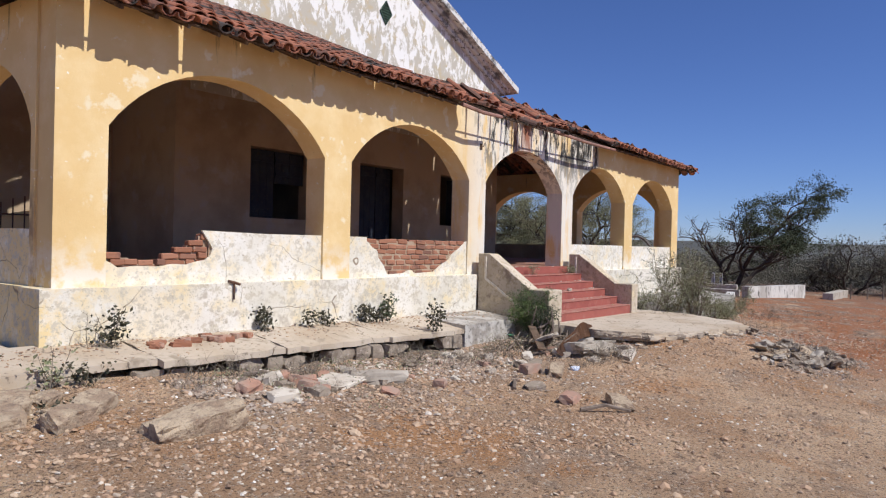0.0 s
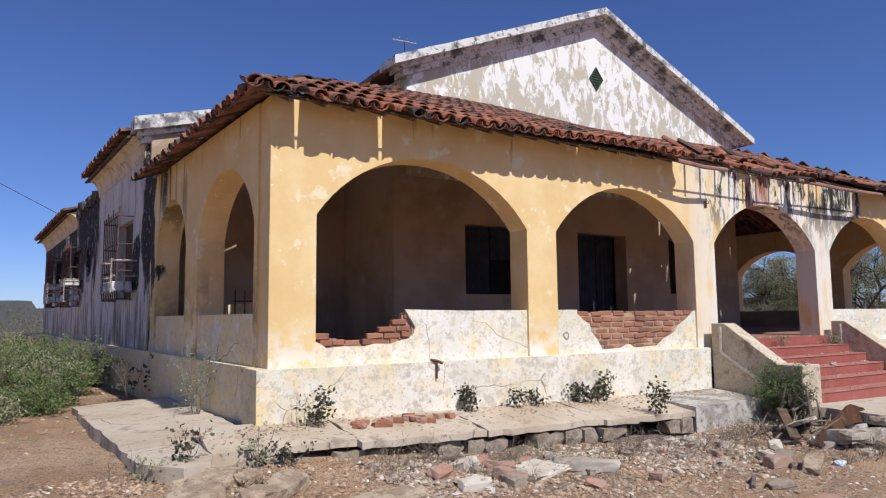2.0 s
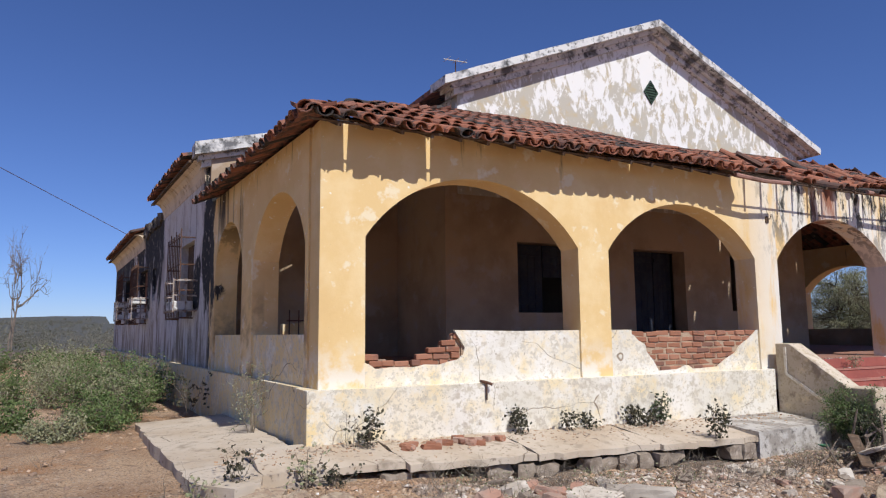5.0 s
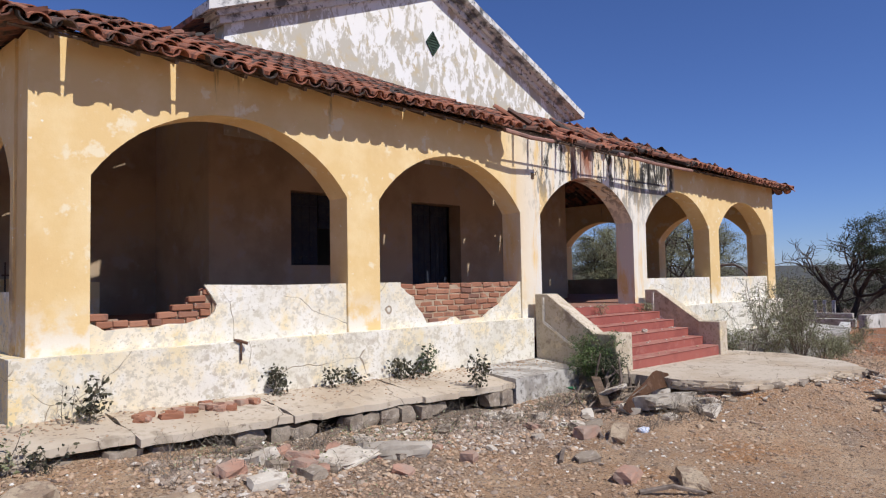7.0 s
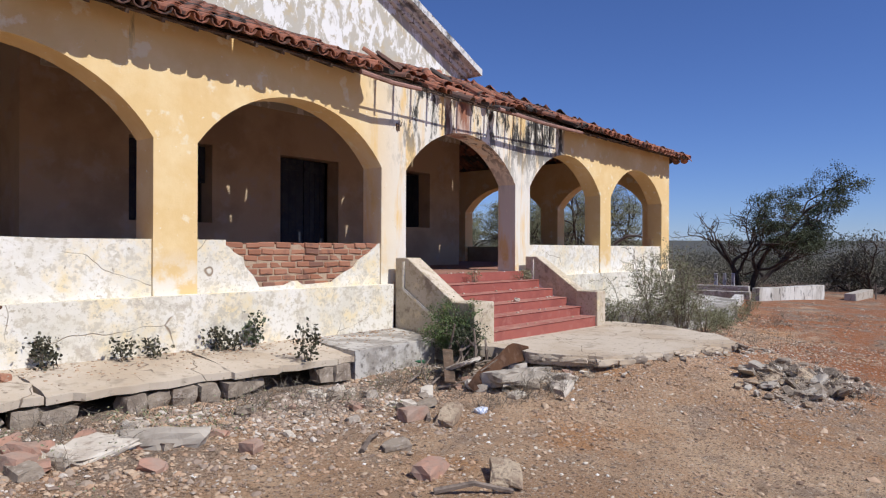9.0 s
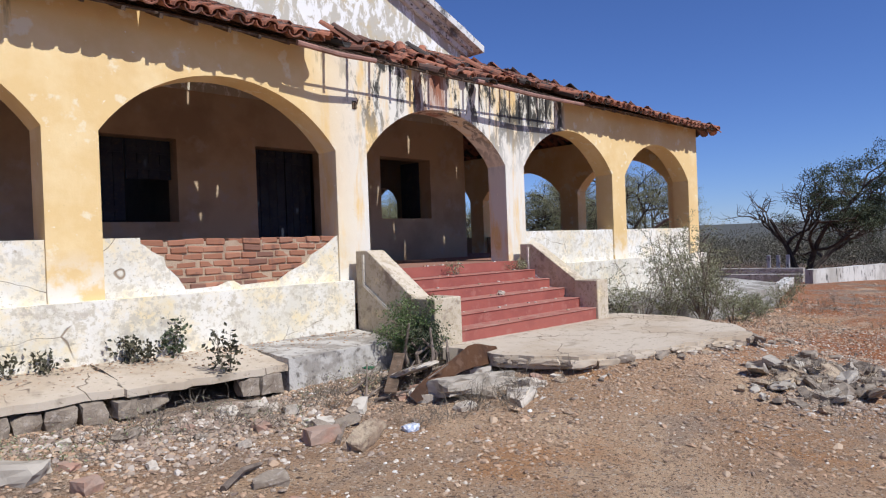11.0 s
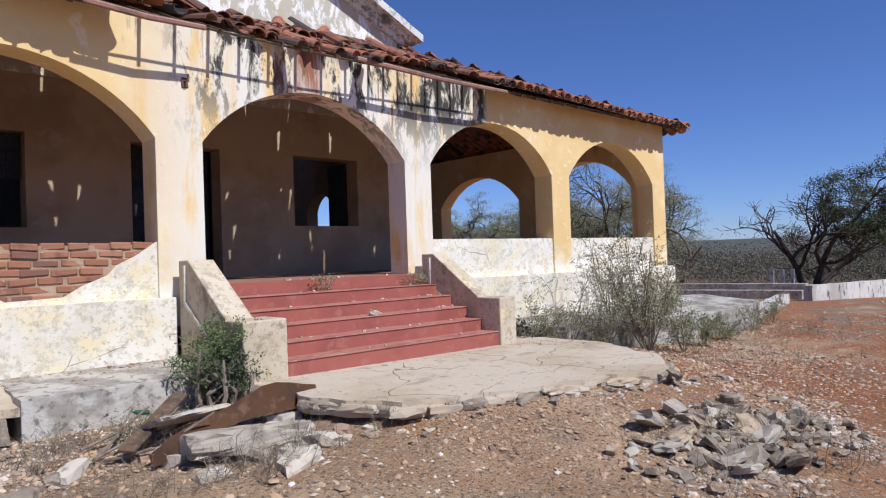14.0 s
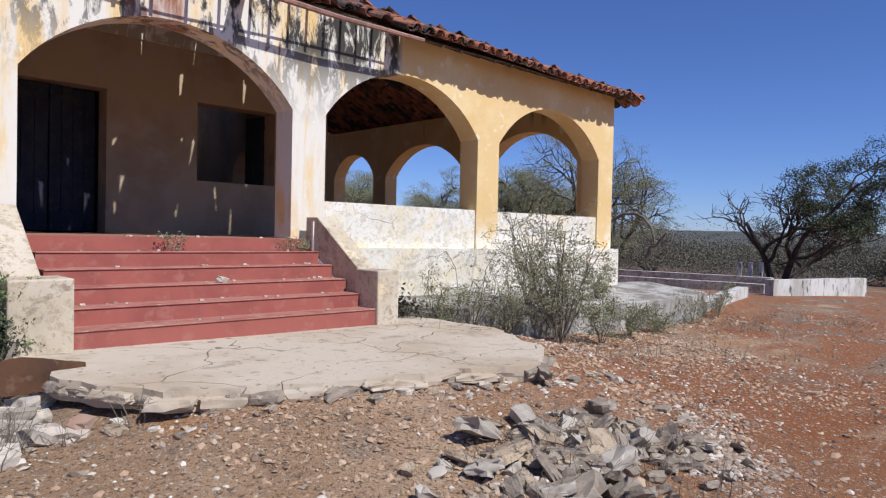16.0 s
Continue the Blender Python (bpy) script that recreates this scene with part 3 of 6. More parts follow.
def leaf_panel(parent, name, a, b, lo, hi, y, turn=0.0):
    """One boarded leaf, hinged at its edge a."""
    bm = bmesh.new()
    n = max(2, round(abs(b - a) / 0.16))
    for i in range(n):
        box(bm, (b - a) * i / n + 0.004, (b - a) * (i + 1) / n - 0.004, 0, 0.03, lo, hi)
    for z in (lo + 0.15, hi - 0.22):
        box(bm, 0.02, (b - a) - 0.02, -0.022, 0.001, z, z + 0.09)
    bmesh.ops.recalc_face_normals(bm, faces=bm.faces)
    bm.transform(pose(a, y, 0, 0, 0, turn))
    part(name, bm, NAVY, parent)


def make_leaves_of_openings():
    d = thing("door_1", "dark navy boarded double door set back in the porch wall", "door", kind="structure")
    leaf_panel(d, "leaf", 7.72, 8.40, Z_FLOOR + 0.02, 2.76, BACK_Y + 0.22)
    leaf_panel(d, "leaf", 8.42, 9.10, Z_FLOOR + 0.02, 2.76, BACK_Y + 0.22, 14)
    w = thing("window_1", "dark navy boarded window shutters with a missing lower board", "window", kind="structure")
    leaf_panel(w, "shutter", 4.89, 5.55, 1.48, 2.77, BACK_Y + 0.2)
    leaf_panel(w, "shutter", 5.57, 6.28, 2.15, 2.77, BACK_Y + 0.2)
    w = thing("window_2", "open window with dark boarded shutters folded back", "window", kind="structure")
    leaf_panel(w, "shutter", 10.53, 11.15, 1.54, 2.77, BACK_Y + 0.33, 78)
    leaf_panel(w, "shutter", 11.90, 12.40, 1.54, 2.77, BACK_Y + 0.33, 100)


make_leaves_of_openings()


# ---- gable and upper blocks ----
GX, GZ_APEX, GZ_EAVE, GZ_WEST = 8.38, 7.47, 5.38, 5.54


def make_gable():
    bm = bmesh.new()
    slab_poly(bm, [(MAIN_X0, 3.6), (MAIN_X1, 3.6), (MAIN_X1, GZ_EAVE), (GX, GZ_APEX), (MAIN_X0, GZ_WEST)], 0.3, at=BACK_Y - 0.02)
    structure("wall_gable", bm, GABLE, "peeling white gable wall above the porch roof", "wall")
    # raking cornice in three steps
    rises = {-1: (GZ_APEX - GZ_WEST) / (GX - MAIN_X0), 1: (GZ_APEX - GZ_EAVE) / (MAIN_X1 - GX)}
    top = thing("gable_cornice", "weathered white stepped cornice along the gable's slopes", "cornice", kind="structure")
    for side in (-1, 1):
        foot, rise = (MAIN_X0 if side < 0 else MAIN_X1), rises[side]
        for out, lo, hi, ext in ((0.10, -0.09, 0.03, 0.12), (0.20, 0.03, 0.12, 0.22), (0.36, 0.12, 0.27, 0.42)):
            bm = bmesh.new()
            n = 14
            cells = []
            x_in, x_out = GX, foot + side * ext
            for i in range(n):
                a, b = x_in + (x_out - x_in) * i / n, x_in + (x_out - x_in) * (i + 1) / n
                za, zb = GZ_APEX - abs(a - GX) * rise, GZ_APEX - abs(b - GX) * rise
                cells.append([(a, za + lo), (b, zb + lo), (b, zb + hi), (a, za + hi)])
            extrude_cells(bm, cells, out + 0.25, pose(0, BACK_Y - 0.02 - out, 0))
            rough_up(bm, 0.012, 2.5)
            part("moulding", bm, CORNICE, top)
    # diamond vent
    v = thing("gable_vent", "small dark green diamond vent in the white gable", "vent", at=(8.36, BACK_Y - 0.02, 6.22))
    bm = bmesh.new()
    s, w = 0.27, 0.20
    for a, b in (((0, s), (w, 0)), ((w, 0), (0, -s)), ((0, -s), (-w, 0)), ((-w, 0), (0, s))):
        slab_poly(bm, [a, b, (b[0] * 0.86, b[1] * 0.86), (a[0] * 0.86, a[1] * 0.86)], 0.04, at=-0.03)
    part("frame", bm, GREENWOOD, v)
    for i in range(-3, 4):
        z = i * 0.06
        hw = w * (1 - abs(z) / s) * 0.86
        bm = bmesh.new()
        box(bm, -hw, hw, -0.02, 0.0, z - 0.012, z + 0.012, Matrix.Translation((0, 0, 0)))
        part("slat", bm, GREENWOOD, v)
    bm = bmesh.new()
    slab_poly(bm, [(0, s * .9), (w * .9, 0), (0, -s * .9), (-w * .9, 0)], 0.004, at=-0.008)
    part("backing", bm, make_simple("vent_dark", (0.03, 0.05, 0.035), (0.02, 0.03, 0.02), 5), v)
    # main roof behind the gable
    for side, foot in ((-1, MAIN_X0 - 0.4), (1, MAIN_X1 + 0.4)):
        bm, rise = bmesh.new(), rises[side]
        za = GZ_APEX + 0.22
        ze = GZ_APEX - abs(foot - GX) * rise + 0.22
        vs = [(GX, za), (foot, ze), (foot, ze - 0.10), (GX, za - 0.12)]
        # gap added over the rooms, behind the front strip, to let skylight in
        slab_poly(bm, vs if side < 0 else vs[::-1], 2.6, at=BACK_Y + 0.24)
        slab_poly(bm, vs if side < 0 else vs[::-1], 10.4, at=BACK_Y + 5.84)
        structure("roof_main", bm, TILEREST, "clay tiled main roof behind the gable", "roof")
    bm = bmesh.new()
    box(bm, MAIN_X0, MAIN_X0 + 0.3, BACK_Y + 0.283, 20, 3.95, GZ_EAVE + 0.1)
    box(bm, MAIN_X1 - 0.3, MAIN_X1, BACK_Y + 0.283, 20, 3.95, GZ_EAVE + 0.1)
    structure("wall_upper", bm, CORNICE, "weathered white upper side walls of the main block", "wall")


make_gable()


def along_west(bm, profile, u0, u1, n=6):
    """A prism with the profile of (d, z) points, run along the west side."""
    rings = [[bm.verts.new(west(u0 + (u1 - u0) * i / n, d, z)) for d, z in profile] for i in range(n + 1)]
    k = len(profile)
    for p, q in zip(rings, rings[1:]):
        for j in range(k):
            bm.faces.new((p[j], q[j], q[(j + 1) % k], p[(j + 1) % k]))
    bm.faces.new(rings[0][::-1])
    bm.faces.new(rings[-1])
    bmesh.ops.recalc_face_normals(bm, faces=bm.faces)


WING = (6.05, 11.0, 4.36)       # the wing: from, to, eave
REAR = (14.3, 22.9, 4.02)       # the low block at the far end


def make_west_block():
    """The higher wing behind the side arcade, the roofless stretch after it, and the block at the end."""
    bm = bmesh.new()
    wins = [(6.95, 8.35, 1.46, 2.95), (13.6, 15.2, 1.45, 2.95), (17.6, 19.2, 1.5, 2.95)]
    m = SKEW @ Matrix.Scale(-1, 4, (0, 1, 0))
    rect_wall(bm, 5.45, WING[0], Z_LEDGE, 3.55, [], 0.35, m)
    rect_wall(bm, WING[0], WING[1], Z_LEDGE, WING[2] - 0.05, wins[:1], 0.35, m)
    rect_wall(bm, WING[1], REAR[0] - 1.2, Z_LEDGE, 4.0, [(12.0, 12.6, 2.0, 2.85)], 0.35, m)
    rect_wall(bm, REAR[0] - 1.2, REAR[1], Z_LEDGE, REAR[2] - 0.08, wins[1:], 0.35, m)
    structure("wall_west_rear", bm, SIDEWALL, "white side wall streaked with black mould", "wall")
    # ragged remains of the wall head on the roofless stretch
    r = random.Random(41)
    head = thing("wall_head", "black mouldy broken masonry on the roofless wall head", "masonry", kind="structure")
    u = WING[1] + 0.1
    while u < REAR[0] - 0.1:
        w = r.uniform(0.22, 0.5)
        bm = bmesh.new()
        p = west(u + w / 2, 0.12, 4.0)
        chunk(bm, (0.4, w, r.uniform(0.16, 0.42)), pose(p.x, p.y, p.z + 0.02, r.uniform(-12, 12), r.uniform(-10, 10), 4), 60 + u, 1, 0.2)
        part("stone", bm, BLACKMOULD, head)
        u += w * 0.8
    # coved cornices under the eaves
    for (u0, u1, z), lab in ((WING, "cream coved cornice under the wing's eave"), (REAR, "cream coved cornice under the rear eave")):
        bm = bmesh.new()
        along_west(bm, [(0.05, z - 0.42), (-0.012, z - 0.42), (-0.02, z - 0.30), (-0.06, z - 0.18), (-0.13, z - 0.09), (-0.22, z - 0.045), (0.05, z - 0.045)], u0, u1)
        structure("eave_cornice", bm, COVE, lab, "cornice")
    # south end of the wing: a low gable with a stepped white cornice
    o = west(WING[0])
    bm = bmesh.new()
    slab_poly(bm, [(o.x + 0.0, 3.3), (o.x + 3.9, 3.3), (o.x + 3.9, 5.30), (o.x + 0.0, 4.34)], 0.3, at=o.y + 0.01)
    structure("wall_wing_gable", bm, COVE, "cream gable end of the rear wing", "wall")
    top = thing("wing_cornice", "mould-stained white raking cornice of the rear wing", "cornice", kind="structure")
    for lo, hi, out, left in ((-0.20, -0.08, 0.10, -0.10), (-0.08, 0.02, 0.18, -0.17), (0.02, 0.26, 0.30, -0.24)):
        bm = bmesh.new()
        n = 10
        cells = []
        for i in range(n):
            p, q = left + (3.9 - left) * i / n, left + (3.9 - left) * (i + 1) / n
            zp, zq = 4.40 + 0.245 * p, 4.40 + 0.245 * q
            cells.append([(p, zp + lo), (q, zq + lo), (q, zq + hi), (p, zp + hi)])
        extrude_cells(bm, cells, out + 0.2, pose(o.x, o.y - out, 0))
        rough_up(bm, 0.012, 2.5)
        part("moulding", bm, CORNICE, top)
    for u0, u1, z in (WING, REAR):
        bm = bmesh.new()
        along_west(bm, [(-0.30, z - 0.03), (3.4, z + 3.7 * 0.30), (3.4, z + 3.7 * 0.30 - 0.08), (-0.30, z - 0.075)], u0 + 0.12, u1 + 0.15)
        structure("roof_wing", bm, WOOD, "dark boarded roof slope of the rear wing", "roof")
    bm = bmesh.new()
    rect_wall(bm, -1.2, 16.6, Z_FLOOR - 0.4, 3.9, [], 0.3, pose(0, 23.0, 0))
    structure("wall_north", bm, SIDEWALL, "plain rear wall", "wall")
    for i, (a, b, lo, hi) in enumerate(wins):
        g = thing("window_grille", "rusty iron cage grille over a side window", "window grille", "side window grilles")
        for k in range(9):
            bm = bmesh.new()
            u = a - 0.08 + (b - a + 0.16) * k / 8
            tube(bm, [west(u, -0.26, lo - 0.05), west(u, -0.26, hi + (0.12 if k % 3 else 0.2))], 0.013, 0.013, 4)
            part("bar", bm, IRON, g)
        for z in (lo - 0.03, (lo * 2 + hi) / 3, (lo + 2 * hi) / 3, hi + 0.03):
            bm = bmesh.new()
            tube(bm, [west(a - 0.08, 0, z), west(a - 0.08, -0.26, z), west(b + 0.08, -0.26, z), west(b + 0.08, 0, z)], 0.015, 0.015, 4)
            part("rail", bm, IRON, g)
        # the near half carries a lower, deeper tray with a pale box
        e = a - 0.42
        for z in (lo + 0.10, lo + 0.38, lo + 0.66):
            bm = bmesh.new()
            tube(bm, [west(e + 1.0, -0.26, z), west(e + 1.0, -0.42, z), west(e, -0.42, z), west(e, 0, z)], 0.017, 0.017, 4)
            part("tray_rail", bm, PALEIRON, g, "pale chipped rail")
        for u, d in ((e, -0.42), (e + 1.0, -0.42), (e, -0.2)):
            bm = bmesh.new()
            tube(bm, [west(u, d, lo + 0.06), west(u, d, lo + 0.70)], 0.017, 0.017, 4)
            part("tray_post", bm, PALEIRON, g, "pale chipped post")
        mm = SKEW @ Matrix.Scale(-1, 4, (0, 1, 0))
        for z in (lo + 0.11,) if i == 0 else (lo + 0.10, lo + 0.5):
            bm = bmesh.new()
            box(bm, e + 0.05, e + 0.95, -0.40, -0.06, z, z + 0.17, mm)
            bmesh.ops.recalc_face_normals(bm, faces=bm.faces)
            bevel_all(bm, 0.012)
            part("flower_box", bm, CORNICE, g, "pale box in the tray")
        sh = thing("shutter", "brown wooden shutters standing in the side window" if i else "dark wooden shutters in the side window", "shutter", "side shutters", "structure")
        for c, d in ((a, (a + b) / 2 - 0.01), ((a + b) / 2 + 0.01, b)):
            bm = bmesh.new()
            n = 5
            for j in range(n):
                box(bm, c + (d - c) * j / n + 0.004, c + (d - c) * (j + 1) / n - 0.004, 0.14, 0.18, lo, hi, mm)
            bmesh.ops.recalc_face_normals(bm, faces=bm.faces)
            part("leaf", bm, REDWOOD if i == 1 else WOOD, sh)


make_west_block()


# ---- steps ----
def make_steps():
    x0, x1 = 7.25, 10.13
    z0, n, run = -0.20, 6, 0.272
    rise = (Z_FLOOR - z0) / n
    st = thing("front_steps", "six red cement steps with dust and pebbles", "steps", kind="structure")
    for i in range(n - 1):
        y_front = -1.52 + i * run
        bm = bmesh.new()
        box(bm, x0, x1, y_front, 0.02, z0 - (0.5 if i == 0 else 0) + i * rise, z0 + (i + 1) * rise - 0.012)
        part("riser", bm, REDSTEP, st)
        bm = bmesh.new()
        bm2 = box(bm, x0 + 0.003, x1 - 0.003, y_front - 0.012, y_front + run + 0.01, z0 + (i + 1) * rise - 0.012, z0 + (i + 1) * rise)
        bmesh.ops.bevel(bm, geom=list(bm.edges), offset=0.004, segments=1, affect="EDGES")
        part("tread", bm, REDTOP, st)
    bm = bmesh.new()
    box(bm, x0 + 0.004, x1 - 0.004, -1.52 + 5 * run + 0.04, 0.02, z0 + 5 * rise, Z_FLOOR - 0.002)
    part("riser", bm, REDSTEP, st)
    for a, b, name in ((6.83, 7.25, "stair_wall"), (10.13, 10.40, "stair_wall")):
        w = thing(name, "worn cream plastered stair wall with a sloping top and end block", "stair wall", "stair walls", "structure")
        # raking body
        bm = bmesh.new()
        prof = [(-0.13, -0.7), (-0.13, 0.90), (-0.36, 0.90), (-1.18, 0.335), (-1.18, -0.7)]
        left = [bm.verts.new((a + 0.02, y, z)) for y, z in prof]
        right = [bm.verts.new((min(b - 0.004, a + 0.29), y, z)) for y, z in prof]
        bm.faces.new(left)
        bm.faces.new(right[::-1])
        for i in range(5):
            bm.faces.new((left[i], right[i], right[(i + 1) % 5], left[(i + 1) % 5]))
        bmesh.ops.recalc_face_normals(bm, faces=bm.faces)
        bevel_all(bm, 0.008, 1)
        part("body", bm, STAIRWALL, w)
        bm = bmesh.new()
        box(bm, a - 0.012, b + 0.002, -1.56, -1.16, -0.7, 0.34)
        bevel_all(bm, 0.014, 2)
        rough_up(bm, 0.006, 4)
        part("end_block", bm, STAIRWALL, w, "whitish chipped end block")
        # raised band along the slope
        for sx in (a - 0.012, ):
            bm = bmesh.new()
            for quad in ([(-0.31, 0.85), (-0.31, 0.44), (-0.275, 0.47), (-0.275, 0.85)], [(-0.31, 0.44), (-1.16, -0.10), (-1.16, -0.055), (-0.31, 0.485)]):
                f = [bm.verts.new((sx + 0.012, y, z)) for y, z in quad]
                g2 = [bm.verts.new((sx + 0.04, y, z)) for y, z in quad]
                bm.faces.new(f)
                bm.faces.new(g2[::-1])
                for i in range(4):
                    bm.faces.new((f[i], g2[i], g2[(i + 1) % 4], f[(i + 1) % 4]))
            bmesh.ops.recalc_face_normals(bm, faces=bm.faces)
            part("moulding", bm, PARAPET, w)


make_steps()


GARDEN = make_simple("stained_whitewash", (0.62, 0.60, 0.55), (0.42, 0.39, 0.34), 2.2, alt2=(0.12, 0.11, 0.10), stretch=(1, 1, 0.35))


TERRACE = make_simple("grimy_whitewashed_concrete", (0.44, 0.42, 0.375), (0.22, 0.20, 0.17), 2.6, 0.42, 0.58, alt2=(0.11, 0.10, 0.085), bump=0.7, stretch=(1, 1, 0.5))


# ---- paving ----
def jag(pts, amount, seed, n=5):
    """Breaks straight outline edges into uneven ones."""
    r, out = random.Random(seed), []
    for p, q in zip(pts, pts[1:] + pts[:1]):
        d = Vector((q[0] - p[0], q[1] - p[1]))
        k = max(1, int(d.length / 0.15))
        nrm = Vector((-d.y, d.x)).normalized()
        for i in range(k):
            s = (i + (0 if i == 0 else r.uniform(-0.3, 0.3))) / k
            o = r.uniform(-amount, amount) if i else 0
            out.append((p[0] + d.x * s + nrm.x * o, p[1] + d.y * s + nrm.y * o))
    return out


def tilt_top(bm, fn):
    for v in bm.verts:
        v.co.z += fn(v.co.x, v.co.y)


def make_paving():
    fall = lambda x, y: -0.0127 * max(x, 0) - 0.14 * max(0.0, -y - 0.13)
    runs = [(-0.72, 0.62, -0.86), (0.62, 2.05, -0.97), (2.05, 3.7, -1.00), (3.7, 5.25, -1.05)]
    bm = bmesh.new()
    for i, (a, b, y) in enumerate(runs):
        slab_poly(bm, jag([(a, y), (b - 0.004, y), (b - 0.004, 0.0), (a, 0.0)], 0.035, i), 0.065, "z", 0.0)
    tilt_top(bm, fall)
    structure("paving_front", bm, SLABTOP, "cracked concrete apron along the plinth", "paving")
    bm = bmesh.new()
    slab_poly(bm, jag([(5.25, -1.06), (6.65, -1.04), (6.8, -0.5), (6.82, 0.0), (5.25, 0.0)], 0.015, 9), 0.45, "z", 0.0)
    tilt_top(bm, lambda x, y: -0.078 - 0.065 * max(0.0, -y - 0.13))
    structure("paving_by_steps", bm, APRON, "bluish grey concrete apron end beside the steps", "paving")
    foot = thing("apron_footing", "rough broken stones under the apron's edge", "footing", kind="structure")
    r = random.Random(8)
    x = -0.7
    while x < 5.2:
        w = r.uniform(0.16, 0.34)
        if r.random() < 0.62:
            bm = bmesh.new()
            y = -0.80 - 0.035 * max(0, min(x, 6)) + r.uniform(-0.05, 0.05)
            chunk(bm, (w, 0.22, r.uniform(0.12, 0.2)), pose(x, y, fall(x, -0.9) - 0.18, 0, 0, r.uniform(-8, 8)), r.random() * 50)
            part("stone", bm, STONE, foot)
        x += w + r.uniform(0.0, 0.06)
    bm = bmesh.new()
    slab_poly(bm, jag([(-1.30, -0.72), (-1.02, -1.2), (-0.80, -1.15), (-0.73, -0.88), (-0.16, -0.86), (-0.16, 0.1), (-0.28, 3.9), (-1.55, 3.9)], 0.02, 4), 0.20, "z", 0.0)
    tilt_top(bm, lambda x, y: -0.075 - 0.05 * (-x - 0.16))
    structure("paving_west", bm, SLABTOP, "cracked concrete apron along the side wall", "paving")
    # broad slab before the steps
    bm = bmesh.new()
    slab_poly(bm, jag([(6.92, -2.45), (7.3, -3.1), (8.2, -3.42), (9.1, -3.55), (10.0, -3.78), (10.6, -3.35), (11.1, -2.3), (10.9, -1.0), (6.83, -1.0)], 0.055, 12), 0.13, "z", -0.195)
    tilt_top(bm, lambda x, y: -0.022 * max(0, -y - 1.5) - 0.008 * (x - 7))
    structure("paving_landing", bm, SLABTOP, "broad cracked landing slab before the steps", "paving")
    # terrace kerb beside the porch
    bm = bmesh.new()
    slab_poly(bm, jag([(10.42, -0.72), (11.1, -0.9), (12.4, -1.32), (14.0, -1.6), (16.9, -1.55), (18.4, -1.25), (18.4, 0.2), (10.42, 0.2)], 0.025, 15), 0.75, "z", 0.0)
    tilt_top(bm, lambda x, y: -0.085 + 0.10 * min(0.0, y + 0.1) - 0.008 * (x - 10.4))
    structure("terrace", bm, TERRACE, "old whitewashed terrace edge beside the porch", "terrace")
    for x0, x1, y0, y1, h in ((19.0, 24.4, -1.0, 0.35, -0.50), (26.0, 30.4, 0.28, -0.95, -0.36)):
        bm = bmesh.new()
        length, turn = math.hypot(x1 - x0, y1 - y0), math.degrees(math.atan2(y1 - y0, x1 - x0))
        n = 14
        tops = [h + 0.035 * noise.noise((i * 0.7, x0, 0)) for i in range(n + 1)]
        extrude_cells(bm, [[(length * i / n, -1.6), (length * (i + 1) / n, -1.6), (length * (i + 1) / n, tops[i + 1]), (length * i / n, tops[i])] for i in range(n)], 0.28, pose(x0, y0, 0, 0, 0, turn))
        structure("garden_wall", bm, GARDEN, "low whitewashed garden wall, stained and chipped", "garden wall")
    # long concrete rim of the tank beyond the porch
    for dx, h in ((0.0, -0.56), (3.0, -0.50)):
        bm = bmesh.new()
        extrude_cells(bm, [[(i * 1.5, -1.6), (i * 1.5 + 1.5, -1.6), (i * 1.5 + 1.5, h), (i * 1.5, h)] for i in range(10)], 0.4, pose(27.2 + dx, 0.9 + dx * 0.3, 0, 0, 0, 97))
        structure("tank_wall", bm, APRON, "long grey concrete rim of an old water tank", "tank wall")


make_paving()



# ---- parapets under the arches ----
BRICK_MESH = []


def brick_meshes():
    for k in range(4):
        bm = bmesh.new()
        box(bm, -0.115, 0.115, -0.055, 0.055, -0.034, 0.034)
        bevel_all(bm, 0.011)
        rough_up(bm, 0.013, 11, k * 3.3)
        me = bpy.data.meshes.new("brick")
        bm.to_mesh(me)
        bm.free()
        me.materials.append(BRICK)
        BRICK_MESH.append(me)


brick_meshes()


def lay_brick(parent, x, y, z, r, length=1.0):
    ob = new("brick", r.choice(BRICK_MESH))
    ob.matrix_world = pose(x, y + r.uniform(-0.008, 0.008), z, r.uniform(-2, 2), r.uniform(-2.5, 2.5), r.uniform(-3, 3)) @ Matrix.Diagonal((length, 1, 1, 1))
    ob.parent = parent
    return ob


